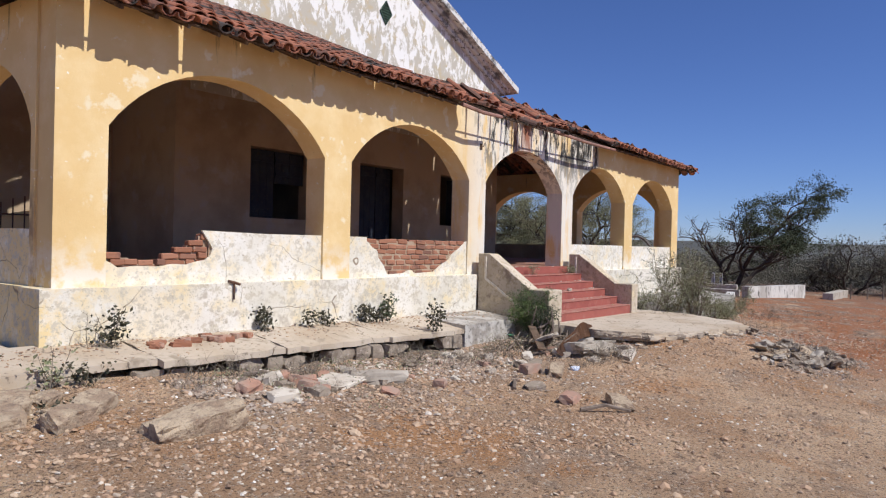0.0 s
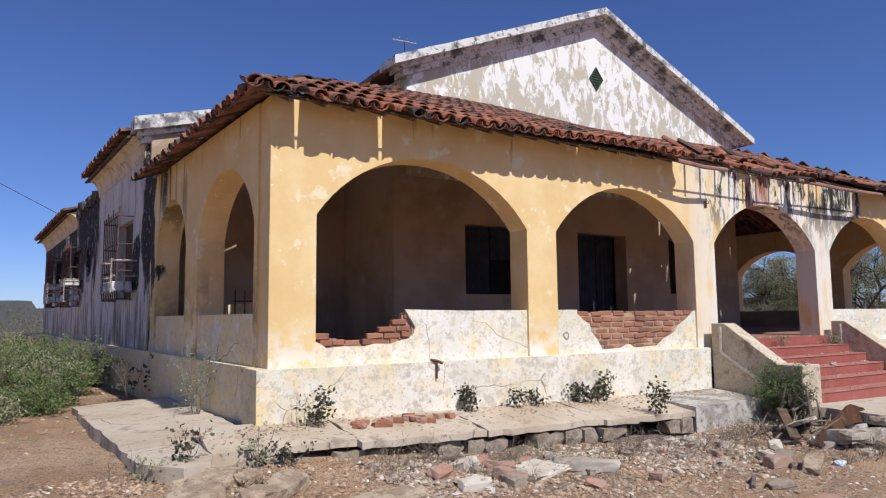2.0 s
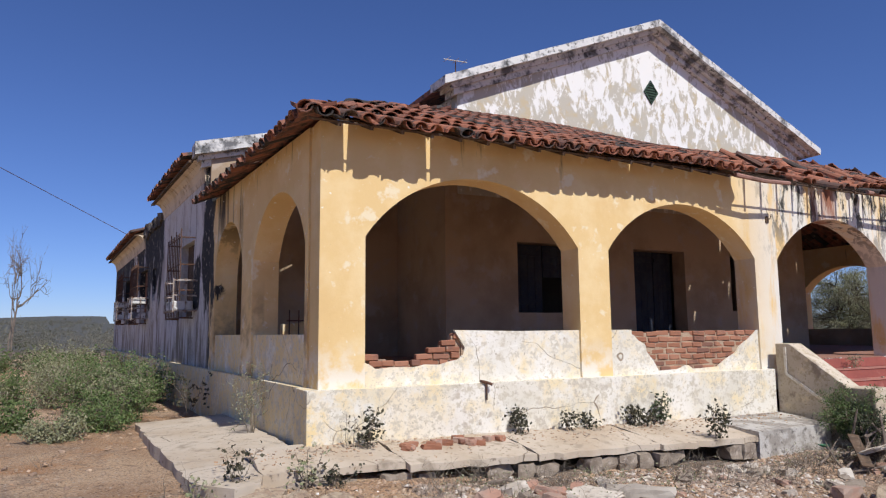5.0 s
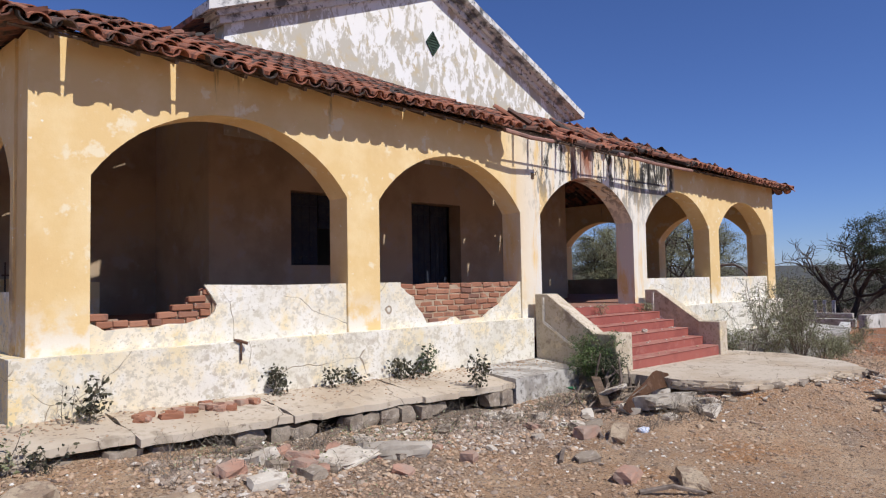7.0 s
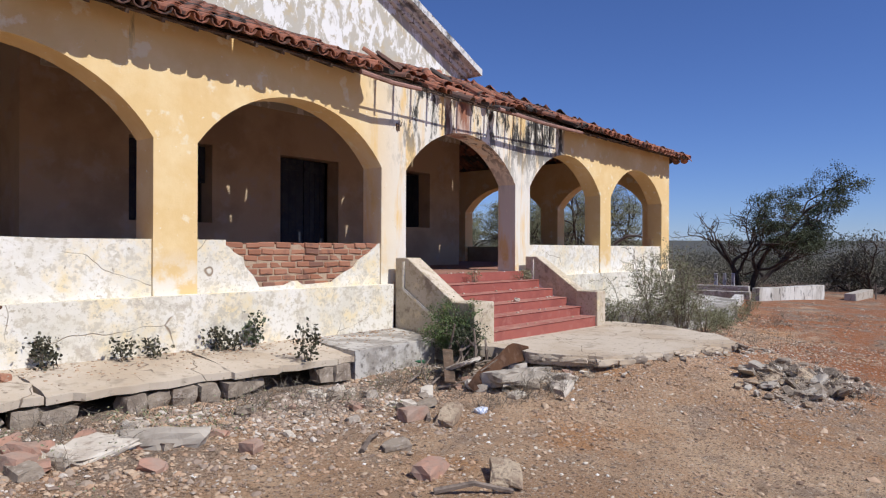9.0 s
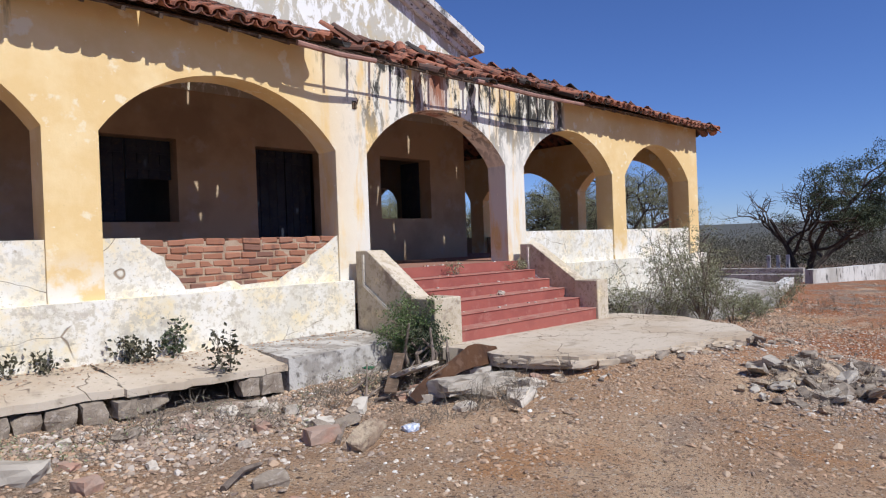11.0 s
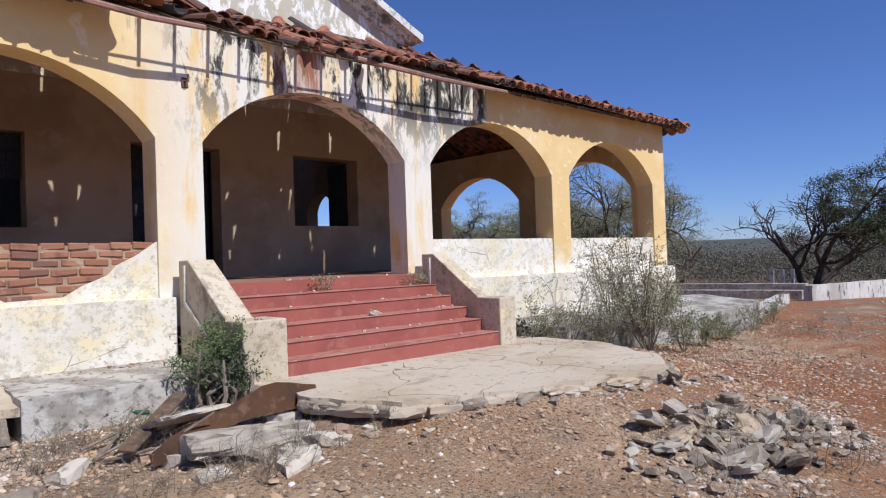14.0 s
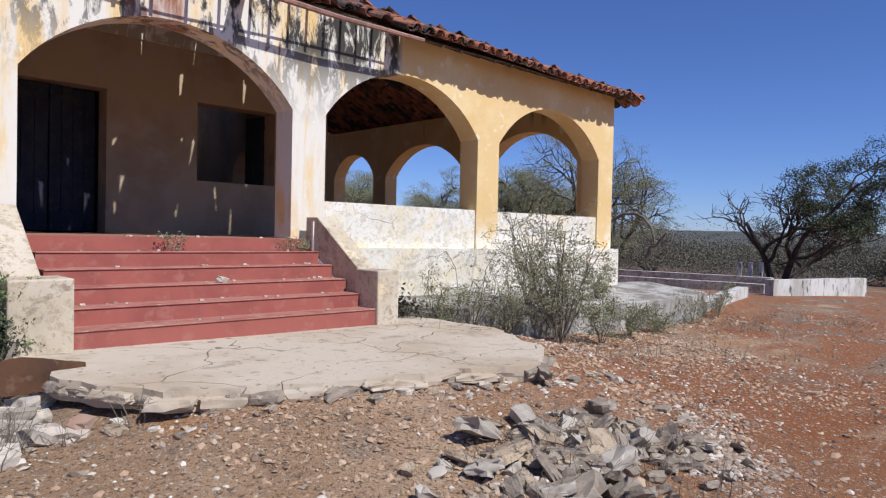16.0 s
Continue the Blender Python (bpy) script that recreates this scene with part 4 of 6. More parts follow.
def make_parapets():
    # broken parapet of the first arch
    a, b = ARCHES[0]
    p0 = thing("parapet", "half-collapsed parapet with broken plaster and bare bricks", "parapet", "porch parapets", "structure")
    bm = bmesh.new()
    slab_poly(bm, [(a, 0.51), (b, 0.51), (b, 1.120), (2.5, 1.118), (1.62, 1.135), (1.69, 1.03), (1.755, 0.93), (1.73, 0.85), (1.66, 0.795), (1.55, 0.775),
                   (1.43, 0.745), (1.25, 0.752), (1.1, 0.728), (0.85, 0.735), (0.65, 0.72), (0.58, 0.77), (a, 0.80)], 0.03, at=0.035)
    rough_up(bm, 0.004, 6)
    part("plaster", bm, PARAPET, p0, "flaking white and yellow plaster")
    bm = bmesh.new()
    box(bm, 1.72, b, 0.068, 0.18, 0.5, 1.112)
    box(bm, a, 1.72, 0.082, 0.165, 0.5, 0.72)
    for x0, x1, z1 in ((a, 0.79, 0.82), (0.79, 1.13, 0.755), (1.13, 1.30, 0.79), (1.30, 1.45, 0.87), (1.45, 1.60, 0.96), (1.60, 1.72, 1.07)):
        box(bm, x0, x1, 0.090, 0.155, 0.7205, z1)
    part("core", bm, MORTAR, p0)
    r = random.Random(3)
    prof = lambda x: 0.875 if x < 0.76 else 0.80 if x < 1.12 else 0.80 + 0.66 * (x - 1.12) + 0.03 * math.sin(x * 23)
    for k in range(8):
        z, x = 0.625 + k * 0.072, a + (0.0 if k % 2 else 0.07)
        while x < 1.80:
            l = r.uniform(0.45, 1.0)
            x += 0.115 * l
            if 0.66 < z < prof(x) and x < 1.74:
                lay_brick(p0, x, 0.112 + r.uniform(-0.02, 0.02), z + r.uniform(-0.006, 0.006), r, l)
            x += 0.115 * l + 0.014
    # bare brickwork of the second arch
    a, b = ARCHES[1]
    p1 = thing("parapet", "parapet with a large patch of bare red brickwork", "parapet", "porch parapets", "structure")
    bm = bmesh.new()
    slab_poly(bm, [(a, 0.51), (b, 0.51), (b, 1.105), (6.66, 1.08), (6.5, 0.97), (6.3, 0.87), (6.22, 0.78), (5.98, 0.68), (5.83, 0.59), (5.36, 0.572), (5.27, 0.625),
                   (5.20, 0.622), (5.08, 0.578), (4.72, 0.568), (4.64, 0.70), (4.52, 0.82), (4.50, 0.92), (4.38, 0.98), (4.30, 1.05), (4.27, 1.06), (4.27, 1.122), (a, 1.122)], 0.03, at=0.03)
    part("plaster", bm, PARAPET, p1, "flaking white plaster")
    bm = bmesh.new()
    box(bm, a, b, 0.072, 0.18, 0.5, 1.075)
    part("core", bm, MORTAR, p1)
    for k in range(7):
        z, x = 0.585 + k * 0.080, 4.16 + (0.12 if k % 2 else 0)
        while x < 6.66:
            l = r.uniform(0.72, 1.05)
            if r.random() > 0.02:
                lay_brick(p1, x, 0.112 + r.uniform(-0.004, 0.012), z + r.uniform(-0.004, 0.004), r, l)
            x += 0.015 + 0.23 * l
    for i in (3, 4):
        a, b = ARCHES[i]
        p = thing("parapet", "whitewashed parapet stained with old yellow paint", "parapet", "porch parapets", "structure")
        bm = bmesh.new()
        n = 8
        extrude_cells(bm, [[(a + (b - a) * j / n, 0.5), (a + (b - a) * (j + 1) / n, 0.5), (a + (b - a) * (j + 1) / n, 1.108), (a + (b - a) * j / n, 1.108)] for j in range(n)], 0.15, pose(0, 0.03, 0))
        rough_up(bm, 0.006, 3)
        part("plaster", bm, PARAPET, p)
    for a, b in ((0.46, 2.64), (3.23, 5.02)):
        bm = bmesh.new()
        rect_wall(bm, a, b, 0.5, 1.10, [], 0.15, SKEW @ Matrix.Scale(-1, 4, (0, 1, 0)) @ pose(0, 0.03, 0))
        structure("parapet_west", bm, PARAPET, "stained pale yellow parapet in the side arcade", "parapet")
    bm = bmesh.new()
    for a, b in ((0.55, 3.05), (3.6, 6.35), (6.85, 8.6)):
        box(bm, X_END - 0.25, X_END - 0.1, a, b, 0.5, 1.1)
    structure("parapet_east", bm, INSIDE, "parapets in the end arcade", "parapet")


make_parapets()


def make_passage_rail():
    t = thing("balustrade", "broken yellow low wall with a rusty iron rail across the passage", "balustrade")
    bm = bmesh.new()
    slab_poly(bm, [(0.36, Z_FLOOR - 0.01), (1.55, Z_FLOOR - 0.01), (1.55, 1.20), (1.2, 1.23), (0.95, 1.36), (0.8, 1.33), (0.62, 1.27), (0.36, 1.25)], 0.15, at=3.12)
    part("wall", bm, YELLOW, t)
    for x in (0.44, 0.58, 0.72, 0.86, 1.0, 1.14):
        bm = bmesh.new()
        tube(bm, [(x, 3.06, 1.02), (x, 3.06, 1.50 + 0.05 * math.sin(x * 9))], 0.010, 0.010, 5)
        part("bar", bm, IRON, t)
    for z in (1.05, 1.30):
        bm = bmesh.new()
        tube(bm, [(0.40, 3.05, z), (0.8, 3.05, z), (1.2, 3.05, z), (1.2, 3.14, z)], 0.011, 0.011, 5)
        part("rail", bm, IRON, t)


make_passage_rail()


# ---- porch roof ----
PITCH = math.atan(0.425)
ROW, PERIOD, EAVE_Z, OVER = 0.355, 0.20, 3.325, 0.40


def tile_arrays(segs, flip=False, seed=0):
    """A tapered half-round tile: verts and faces, length along +y, arc across x."""
    verts, faces = [], []
    length, t = 0.46, 0.014
    for y, rad in ((0.0, 0.094), (length, 0.078)):
        for rr in (rad, rad - t):
            for i in range(segs + 1):
                a = math.pi * i / segs
                z = math.sin(a) * rr * 0.82
                verts.append((-math.cos(a) * rr, y, -z + 0.078 if flip else z))
    n = segs + 1
    for i in range(segs):
        faces += [(i, i + 1, 2 * n + i + 1, 2 * n + i), (n + i + 1, n + i, 3 * n + i, 3 * n + i + 1), (i + 1, i, n + i, n + i + 1), (2 * n + i, 2 * n + i + 1, 3 * n + i + 1, 3 * n + i)]
    faces += [(0, 2 * n, 3 * n, n), (n - 1, 2 * n - 1, 4 * n - 1, 3 * n - 1)]
    if flip:
        faces = [f[::-1] for f in faces]
    return np.array(verts), faces


def broken(x, row):
    """How far the eave over the steps has decayed: chance that a tile is gone."""
    if 6.3 < x < 7.65:
        return (1.0, 1.0, 0.55, 0.15)[row] if row < 4 else 0.04
    if 7.65 <= x < 9.25:
        return (0.75, 0.25, 0.1)[row] if row < 3 else 0.04
    if 9.25 <= x < 11.45:
        return (1.0, 0.95, 0.5, 0.15)[row] if row < 4 else 0.04
    if 1.2 < x < 2.05 and row in (5, 6):
        return 0.85
    return 0.007


def messy(x, row):
    return 1.0 if 6.2 < x < 11.4 and row < 7 else 0.7 if row < 8 else 0.35


SLOTS = (0.33, 1.36)          # gaps between tiles near the corner
HOLES = ((0.62, 1.0, 0.34), (2.2, 3.25, 0.36), (2.75, 3.2, 0.22))


class TileField:
    def __init__(self):
        self.v, self.f, self.n = [], [], 0
        self.cover, self.pan = tile_arrays(6), tile_arrays(5, True)

    def add(self, m, flip):
        v, f = self.pan if flip else self.cover
        a = np.array(m)
        self.v.append(v @ a[:3, :3].T + a[:3, 3])
        self.f += [tuple(i + self.n for i in q) for q in f]
        self.n += len(v)

    def finish(self, name, material, parent, label):
        me = bpy.data.meshes.new(name)
        me.from_pydata(np.concatenate(self.v).tolist(), [], self.f)
        me.materials.append(material)
        ob = new(name, me)
        ob.parent = parent
        return tagged(ob, label, "", "", "stuff")


def make_tiles():
    roof = thing("roof_porch", "old clay barrel-tile porch roof, sagging and broken over the steps", "roof", kind="structure")
    r = random.Random(11)
    v, f = tile_arrays(6)
    tile_mesh = []
    for k in range(3):
        me = bpy.data.meshes.new("roof_tile")
        w = v.copy()
        w[:, 2] += 0.004 * np.sin(w[:, 1] * 9 + k)
        me.from_pydata(w.tolist(), [], f)
        me.materials.append(TILE)
        tile_mesh.append(me)
    field = TileField()
    run = (BACK_Y + OVER) / math.cos(PITCH)
    rows = int(run / ROW) + 1
    up = Vector((0, math.cos(PITCH), math.sin(PITCH)))
    def plane(origin, u_dir, v_flat, width, lo, hi, singles, damage):
        v_dir = (v_flat * math.cos(PITCH) + Vector((0, 0, math.sin(PITCH)))).normalized()
        w_dir = u_dir.cross(v_dir)
        base = Matrix((u_dir.to_4d(), v_dir.to_4d(), w_dir.to_4d(), (0, 0, 0, 1))).transposed()
        for c in range(4):
            base[3][c] = 1.0 if c == 3 else 0.0
        for c in range(3):
            base[c][3] = 0.0
        for row in range(rows):
            s = row * ROW
            flat = s * math.cos(PITCH)
            for k in range(int(width / PERIOD) + 1):
                for flip in (True, False):
                    u = k * PERIOD + (0.10 if flip else 0.0)
                    if u < lo(flat) or u > hi(flat):
                        continue
                    x = origin.x + u
                    if r.random() < (broken(x, row) if damage else 0.007):
                        continue
                    slot = next((x - g for g in SLOTS if abs(x - g) < 0.15), None) if damage and row < 2 else None
                    if slot is not None:
                        if flip and abs(slot) < 0.1:
                            continue
                        u += (0.012 if x < 0.8 else 0.042) * (1 if slot > 0 else -1)
                    spot = origin + u_dir * u + v_dir * (s + 0.2)
                    if spot.y < -0.12 and not damage and x < 5 or damage and x < -0.33:
                        continue
                    if not damage and any(math.hypot(spot.x - a, spot.y - b) < c for a, b, c in HOLES):
                        continue
                    mess = messy(x, row) if damage else 0.3
                    at = origin + u_dir * (u + r.uniform(-0.008, 0.008) * (1 + 2 * mess)) + v_dir * (s + r.uniform(-0.025, 0.025) * (1 + 2 * mess * (mess > 0.9))) + w_dir * (0.0 if flip else 0.038)
                    sag = -0.035 * math.sin(x * 0.9) - 0.05 * math.exp(-((x - 8.7) / 2.2) ** 2) if damage else 0.0
                    sag += 0.09 * math.exp(-((x - 0.9) / 1.5) ** 2) * min(1.0, max(0.0, s / 1.0)) if damage else 0.0
                    at.z += sag + r.uniform(0, 0.008)
                    big = mess > 0.9 and r.random() < 0.35
                    m = Matrix.Translation(at) @ base @ pose(0, 0, r.uniform(0, 0.03) if big else 0, r.uniform(-3.0, -0.5) + (r.uniform(-9, 7) if big else 0), r.uniform(-4, 4) * (1 + mess), r.uniform(-2.5, 2.5) * (1 + 2.5 * mess) + (r.uniform(-25, 25) if big else 0))
                    if singles and not flip and row < 3:
                        ob = new("roof_tile", r.choice(tile_mesh))
                        ob.matrix_world = m
                        ob.parent = roof
                    else:
                        field.add(m, flip)
    k = 0.93
    w = X_END + 2 * OVER
    plane(Vector((-OVER, -OVER, EAVE_Z)), Vector((1, 0, 0)), Vector((0, 1, 0)), w, lambda d: d * k, lambda d: w - d * k, True, True)
    # west and east slopes
    ud = (SKEW.to_3x3() @ Vector((-1, 0, 0))).normalized()
    vd = (SKEW.to_3x3() @ Vector((0, -1, 0))).normalized()
    o = west(6.3, -0.33, EAVE_Z)
    plane(o, ud, vd, 6.75, lambda d: 0.95, lambda d: 6.54 - d * k, False, False)
    plane(Vector((X_END + OVER - 0.12, -OVER + 0.02, EAVE_Z - 0.10)), Vector((0, 1, 0)), Vector((-1, 0, 0)), 10, lambda d: d * k, lambda d: 10, False, False)
    # hip ridges
    for a, b in ((Vector((-OVER + 0.02, -OVER + 0.02, EAVE_Z + 0.03)), Vector((3.40, BACK_Y, 5.06))),):
        d = (b - a).normalized()
        side = d.cross(Vector((0, 0, 1))).normalized()
        nrm = side.cross(d)
        m0 = Matrix(((side.x, d.x, nrm.x, 0), (side.y, d.y, nrm.y, 0), (side.z, d.z, nrm.z, 0), (0, 0, 0, 1)))
        n = int((b - a).length / 0.30)
        for i in range(n):
            ob = new("ridge_tile", tile_mesh[i % 3])
            ob.matrix_world = Matrix.Translation(a + d * (0.30 * i + 0.22) + nrm * (0.03 if i == 0 else -0.02)) @ m0 @ pose(0, 0, 0, -3, r.uniform(-5, 5), r.uniform(-4, 4)) @ Matrix.Scale(1.2 if i == 0 else 1.05, 4)
            ob.parent = roof
    # eaves of the wing and of the low block behind it
    slope = math.atan(0.30)
    for u0, u1, z in (WING, REAR):
        ui = (SKEW.to_3x3() @ Vector((-1, 0, 0))).normalized()
        vi = (SKEW.to_3x3() @ Vector((0, -1, 0))).normalized() * math.cos(slope) + Vector((0, 0, math.sin(slope)))
        wi = ui.cross(vi)
        turn = Matrix(((ui.x, vi.x, wi.x, 0), (ui.y, vi.y, wi.y, 0), (ui.z, vi.z, wi.z, 0), (0, 0, 0, 1)))
        for i in range(int((u1 - u0) / PERIOD)):
            for row in range(3):
                for flip in (True, False):
                    at = west(u0 + 0.2 + i * PERIOD + (0.1 if flip else 0), -0.40, z + 0.0) + vi * (row * ROW + r.uniform(-0.02, 0.02)) + wi * (0.0 if flip else 0.038)
                    field.add(Matrix.Translation(at) @ turn @ pose(0, 0, 0, r.uniform(-3, 0), r.uniform(-4, 4), r.uniform(-4, 4)), flip)
    field.finish("roof_tiles", TILEREST, roof, "mould-darkened clay roof tiles")
    # loose fallen tiles on the broken stretch
    for i in range(26):
        x = r.uniform(6.6, 11.2)
        s = r.uniform(0.5, 2.2)
        ob = new("roof_tile", r.choice(tile_mesh))
        p = Vector((x, -OVER, EAVE_Z)) + up * s
        ob.matrix_world = Matrix.Translation(p + Vector((0, 0, 0.07))) @ pose(0, 0, 0, 25 + r.uniform(-14, 14), r.uniform(-20, 20), r.uniform(-50, 50))
        ob.parent = roof
    # timber frame
    frame_ob = thing("roof_frame", "dark weathered rafters and battens under the tiles", "roof frame", kind="structure")
    lift = Vector((0, math.sin(PITCH), -math.cos(PITCH)))
    x = 0.1
    while x < X_END:
        bm = bmesh.new()
        d = max(0.4, min(run, (min(x, X_END - x) + OVER) / k / math.cos(PITCH)))
        wob = r.uniform(-0.02, 0.02)
        box(bm, -0.018, 0.018, 0.04, d, -0.045, 0.0)
        bm.transform(Matrix.Translation(Vector((x, -OVER, EAVE_Z)) + lift * 0.035) @ Matrix.Rotation(PITCH, 4, "X") @ pose(0, 0, 0, 0, 0, wob * 40))
        part("rafter", bm, WOOD, frame_ob)
        x += 0.245 if 9.2 < x < 11.4 else 0.36
    for row in range(0, rows):
        bm = bmesh.new()
        p = Vector((0, -OVER, EAVE_Z)) + up * (row * ROW + 0.10) + lift * 0.03
        dd = (row * ROW + 0.1) * math.cos(PITCH)
        tube(bm, [(dd * k - 0.3 + j * (X_END + 0.6 - 2 * dd * k) / 14, p.y + r.uniform(-0.012, 0.012), p.z - 0.012 + r.uniform(-0.008, 0.008) - 0.04 * math.exp(-((dd * k + j * 1.2 - 8.7) / 2.2) ** 2)) for j in range(15)], 0.016, 0.014, 4)
        part("batten", bm, WOOD, frame_ob)
    for x0, x1, z in ((5.95, 7.1, 3.27), (9.0, 11.75, 3.27)):
        bm = bmesh.new()
        tube(bm, [(x0, -0.37, z + 0.03), ((x0 + x1) / 2, -0.385, z - 0.01), (x1, -0.37, z + 0.01)], 0.034, 0.030, 7)
        part("eave_pole", bm, make_simple("faded_pink_pole", (0.34, 0.19, 0.15), (0.22, 0.13, 0.10), 6), frame_ob, "faded reddish eave pole")
    bm = bmesh.new()
    box(bm, MAIN_X0, MAIN_X1, BACK_Y - 0.14, BACK_Y - 0.025, 4.72, 4.84)
    part("wall_plate", bm, WOOD, frame_ob)


make_tiles()


# ---- rubble ----
def on_ground(x, y):
    return ground_z(x, y)


LIMESTONE = make_simple("pale_broken_plaster", (0.60, 0.54, 0.45), (0.48, 0.41, 0.33), 3.5, alt2=(0.34, 0.28, 0.22), bump=0.5)
PINKSTONE = make_simple("pinkish_broken_brick", (0.42, 0.24, 0.17), (0.36, 0.26, 0.20), 4.0, alt2=(0.30, 0.20, 0.15), bump=0.6)
TANSTONE = make_simple("tan_sandstone_block", (0.46, 0.36, 0.25), (0.33, 0.24, 0.165), 6.0, 0.46, 0.58, alt2=(0.24, 0.175, 0.125), bump=1.0, dist=0.02, bscale=38)


def rubble(name, label, category, x, y, size, mat_, rot=0, tilt=(0, 0), sink=0.25, group="", z=None, seed=0, cuts=1, amount=0.13):
    bm = bmesh.new()
    chunk(bm, size, pose(0, 0, 0, tilt[0], tilt[1], 0), seed, cuts, amount)
    ob = obj_from(name, bm, mat_)
    ob.location = (x, y, (on_ground(x, y) if z is None else z) + size[2] * (0.5 - sink))
    ob.rotation_euler = (0, 0, radians(rot))
    return tagged(ob, label, category, group)


def make_rubble():
    # single large pieces before the apron
    rubble("concrete_slab", "flat broken concrete slab lying on the earth", "concrete slab", 2.08, -1.78, (0.50, 0.40, 0.07), LIMESTONE, 20, (4, -3), 0.2, seed=2, cuts=3, amount=0.08)
    rubble("concrete_slab", "thick broken concrete piece with a grey face", "concrete slab", 2.56, -1.85, (0.66, 0.30, 0.17), CONCRETE, -40, (-14, 0), 0.3, seed=3, cuts=3, amount=0.09)
    rubble("concrete_block", "long worn concrete kerb block half sunk in earth", "concrete block", 0.06, -2.44, (0.76, 0.25, 0.22), TANSTONE, 3, (10, -3), 0.25, seed=5, cuts=4, amount=0.035)
    rubble("stone_block", "squared grey and tan stone block", "stone block", -0.62, -1.90, (0.36, 0.20, 0.16), TANSTONE, 20, (8, 4), 0.25, seed=6, cuts=3, amount=0.04)
    rubble("stone", "tan broken stone leaning on rubble", "stone", -0.35, -1.68, (0.34, 0.24, 0.16), TANSTONE, 35, (12, -8), 0.25, seed=7)
    for i, (x, y, sx, sy, sz, rot) in enumerate(((-0.92, -1.45, 0.40, 0.28, 0.18, 15), (-0.75, -1.22, 0.26, 0.24, 0.16, 60), (-1.02, -1.62, 0.42, 0.30, 0.14, -10), (-0.55, -1.35, 0.2, 0.16, 0.14, 30))):
        rubble("stone", "tan fallen stone at the apron's corner", "stone", x, y, (sx, sy, sz), TANSTONE, rot, (10, -6), 0.35, "corner stones", seed=20 + i, cuts=2, amount=0.10)
    rubble("concrete_slab", "big cracked concrete slab tipped on the rubble", "concrete slab", 6.36, -2.50, (0.88, 0.46, 0.17), CONCRETE, -10, (-9, 2), 0.1, seed=9, cuts=5, amount=0.06)
    rubble("plaster_slab", "cream plaster slab leaning on dead wood", "plaster slab", 6.16, -1.88, (0.66, 0.40, 0.05), LIMESTONE, 28, (-20, 6), -2.6, seed=10, cuts=3, amount=0.1)
    rubble("stone_block", "orange earthen brick lying on the ground", "brick", 3.6, -3.65, (0.26, 0.16, 0.10), PINKSTONE, 10, (0, 0), 0.15, seed=30)
    rubble("stone", "flat tan stone slab", "stone", 3.95, -4.05, (0.42, 0.22, 0.09), TANSTONE, 38, (4, -4), 0.1, seed=31)
    rubble("stone", "flat tan stone slab", "stone", 4.78, -2.84, (0.44, 0.17, 0.10), TANSTONE, 26, (4, -10), 0.1, seed=32)
    rubble("stone_block", "reddish broken brick fragment on earth", "brick", 4.58, -2.58, (0.27, 0.16, 0.11), PINKSTONE, -8, (0, 0), 0.1, seed=33)
    rubble("stone_block", "reddish broken brick fragment on earth", "brick", 2.95, -2.45, (0.15, 0.12, 0.09), PINKSTONE, 20, (0, 0), 0.1, seed=34)
    rubble("stone_block", "pink lump of broken brick", "stone", 1.55, -1.95, (0.17, 0.15, 0.13), PINKSTONE, 20, (5, 8), 0.15, seed=35)
    # rusted sheet over the slab
    bm = bmesh.new()
    n = 12
    rows_ = []
    for i in range(n):
        u = i / (n - 1)
        c = Vector((5.74 + 1.42 * u, -2.36 + 0.16 * u, -0.46 + 0.20 * min(1.0, u * 1.5) + 0.06 * math.sin(u * 3.0)))
        hgt = 0.03 + 0.06 * math.sin(min(1, u * 1.4) * math.pi * 0.5) + 0.02 * math.sin(u * 11)
        rows_.append((bm.verts.new(c + Vector((0, -0.03, -hgt))), bm.verts.new(c + Vector((0, 0.06, hgt)))))
    for p, q in zip(rows_, rows_[1:]):
        bm.faces.new((p[0], q[0], q[1], p[1]))
    bmesh.ops.solidify(bm, geom=list(bm.faces), thickness=0.012)
    RUST = make_simple("rusted_sheet_metal", (0.17, 0.085, 0.045), (0.11, 0.06, 0.04), 3.0, rough=0.8, alt2=(0.24, 0.14, 0.09))
    tagged(obj_from("rusted_sheet", bm, RUST), "bent brown rusted metal sheet across the rubble", "metal sheet")
    # pile of broken paving beyond the landing
    r = random.Random(5)
    for i in range(230):
        x = 9.30 + r.gauss(0, 0.50)
        y = -4.78 + r.gauss(0, 0.27) - 0.12 * (x - 9.35)
        big = 0.66 if i < 44 else 0.30
        sx, sy, sz = r.uniform(0.22, 0.46) * big, r.uniform(0.15, 0.30) * big, r.uniform(0.05, 0.10) * (0.9 if i < 36 else 0.6)
        ob = rubble("paving_fragment", "grey broken paving fragment in a heap", "rubble", x, y, (sx, sy, sz), r.choice((STONE, STONE, CONCRETE, TANSTONE)), r.uniform(0, 360),
                    (r.uniform(-38, 38), r.uniform(-34, 34)), 0.1 - r.random() * (0.7 if i < 36 else 0.3), "rubble heap", seed=2000 + i, amount=0.26, cuts=2 if i < 44 else 1)
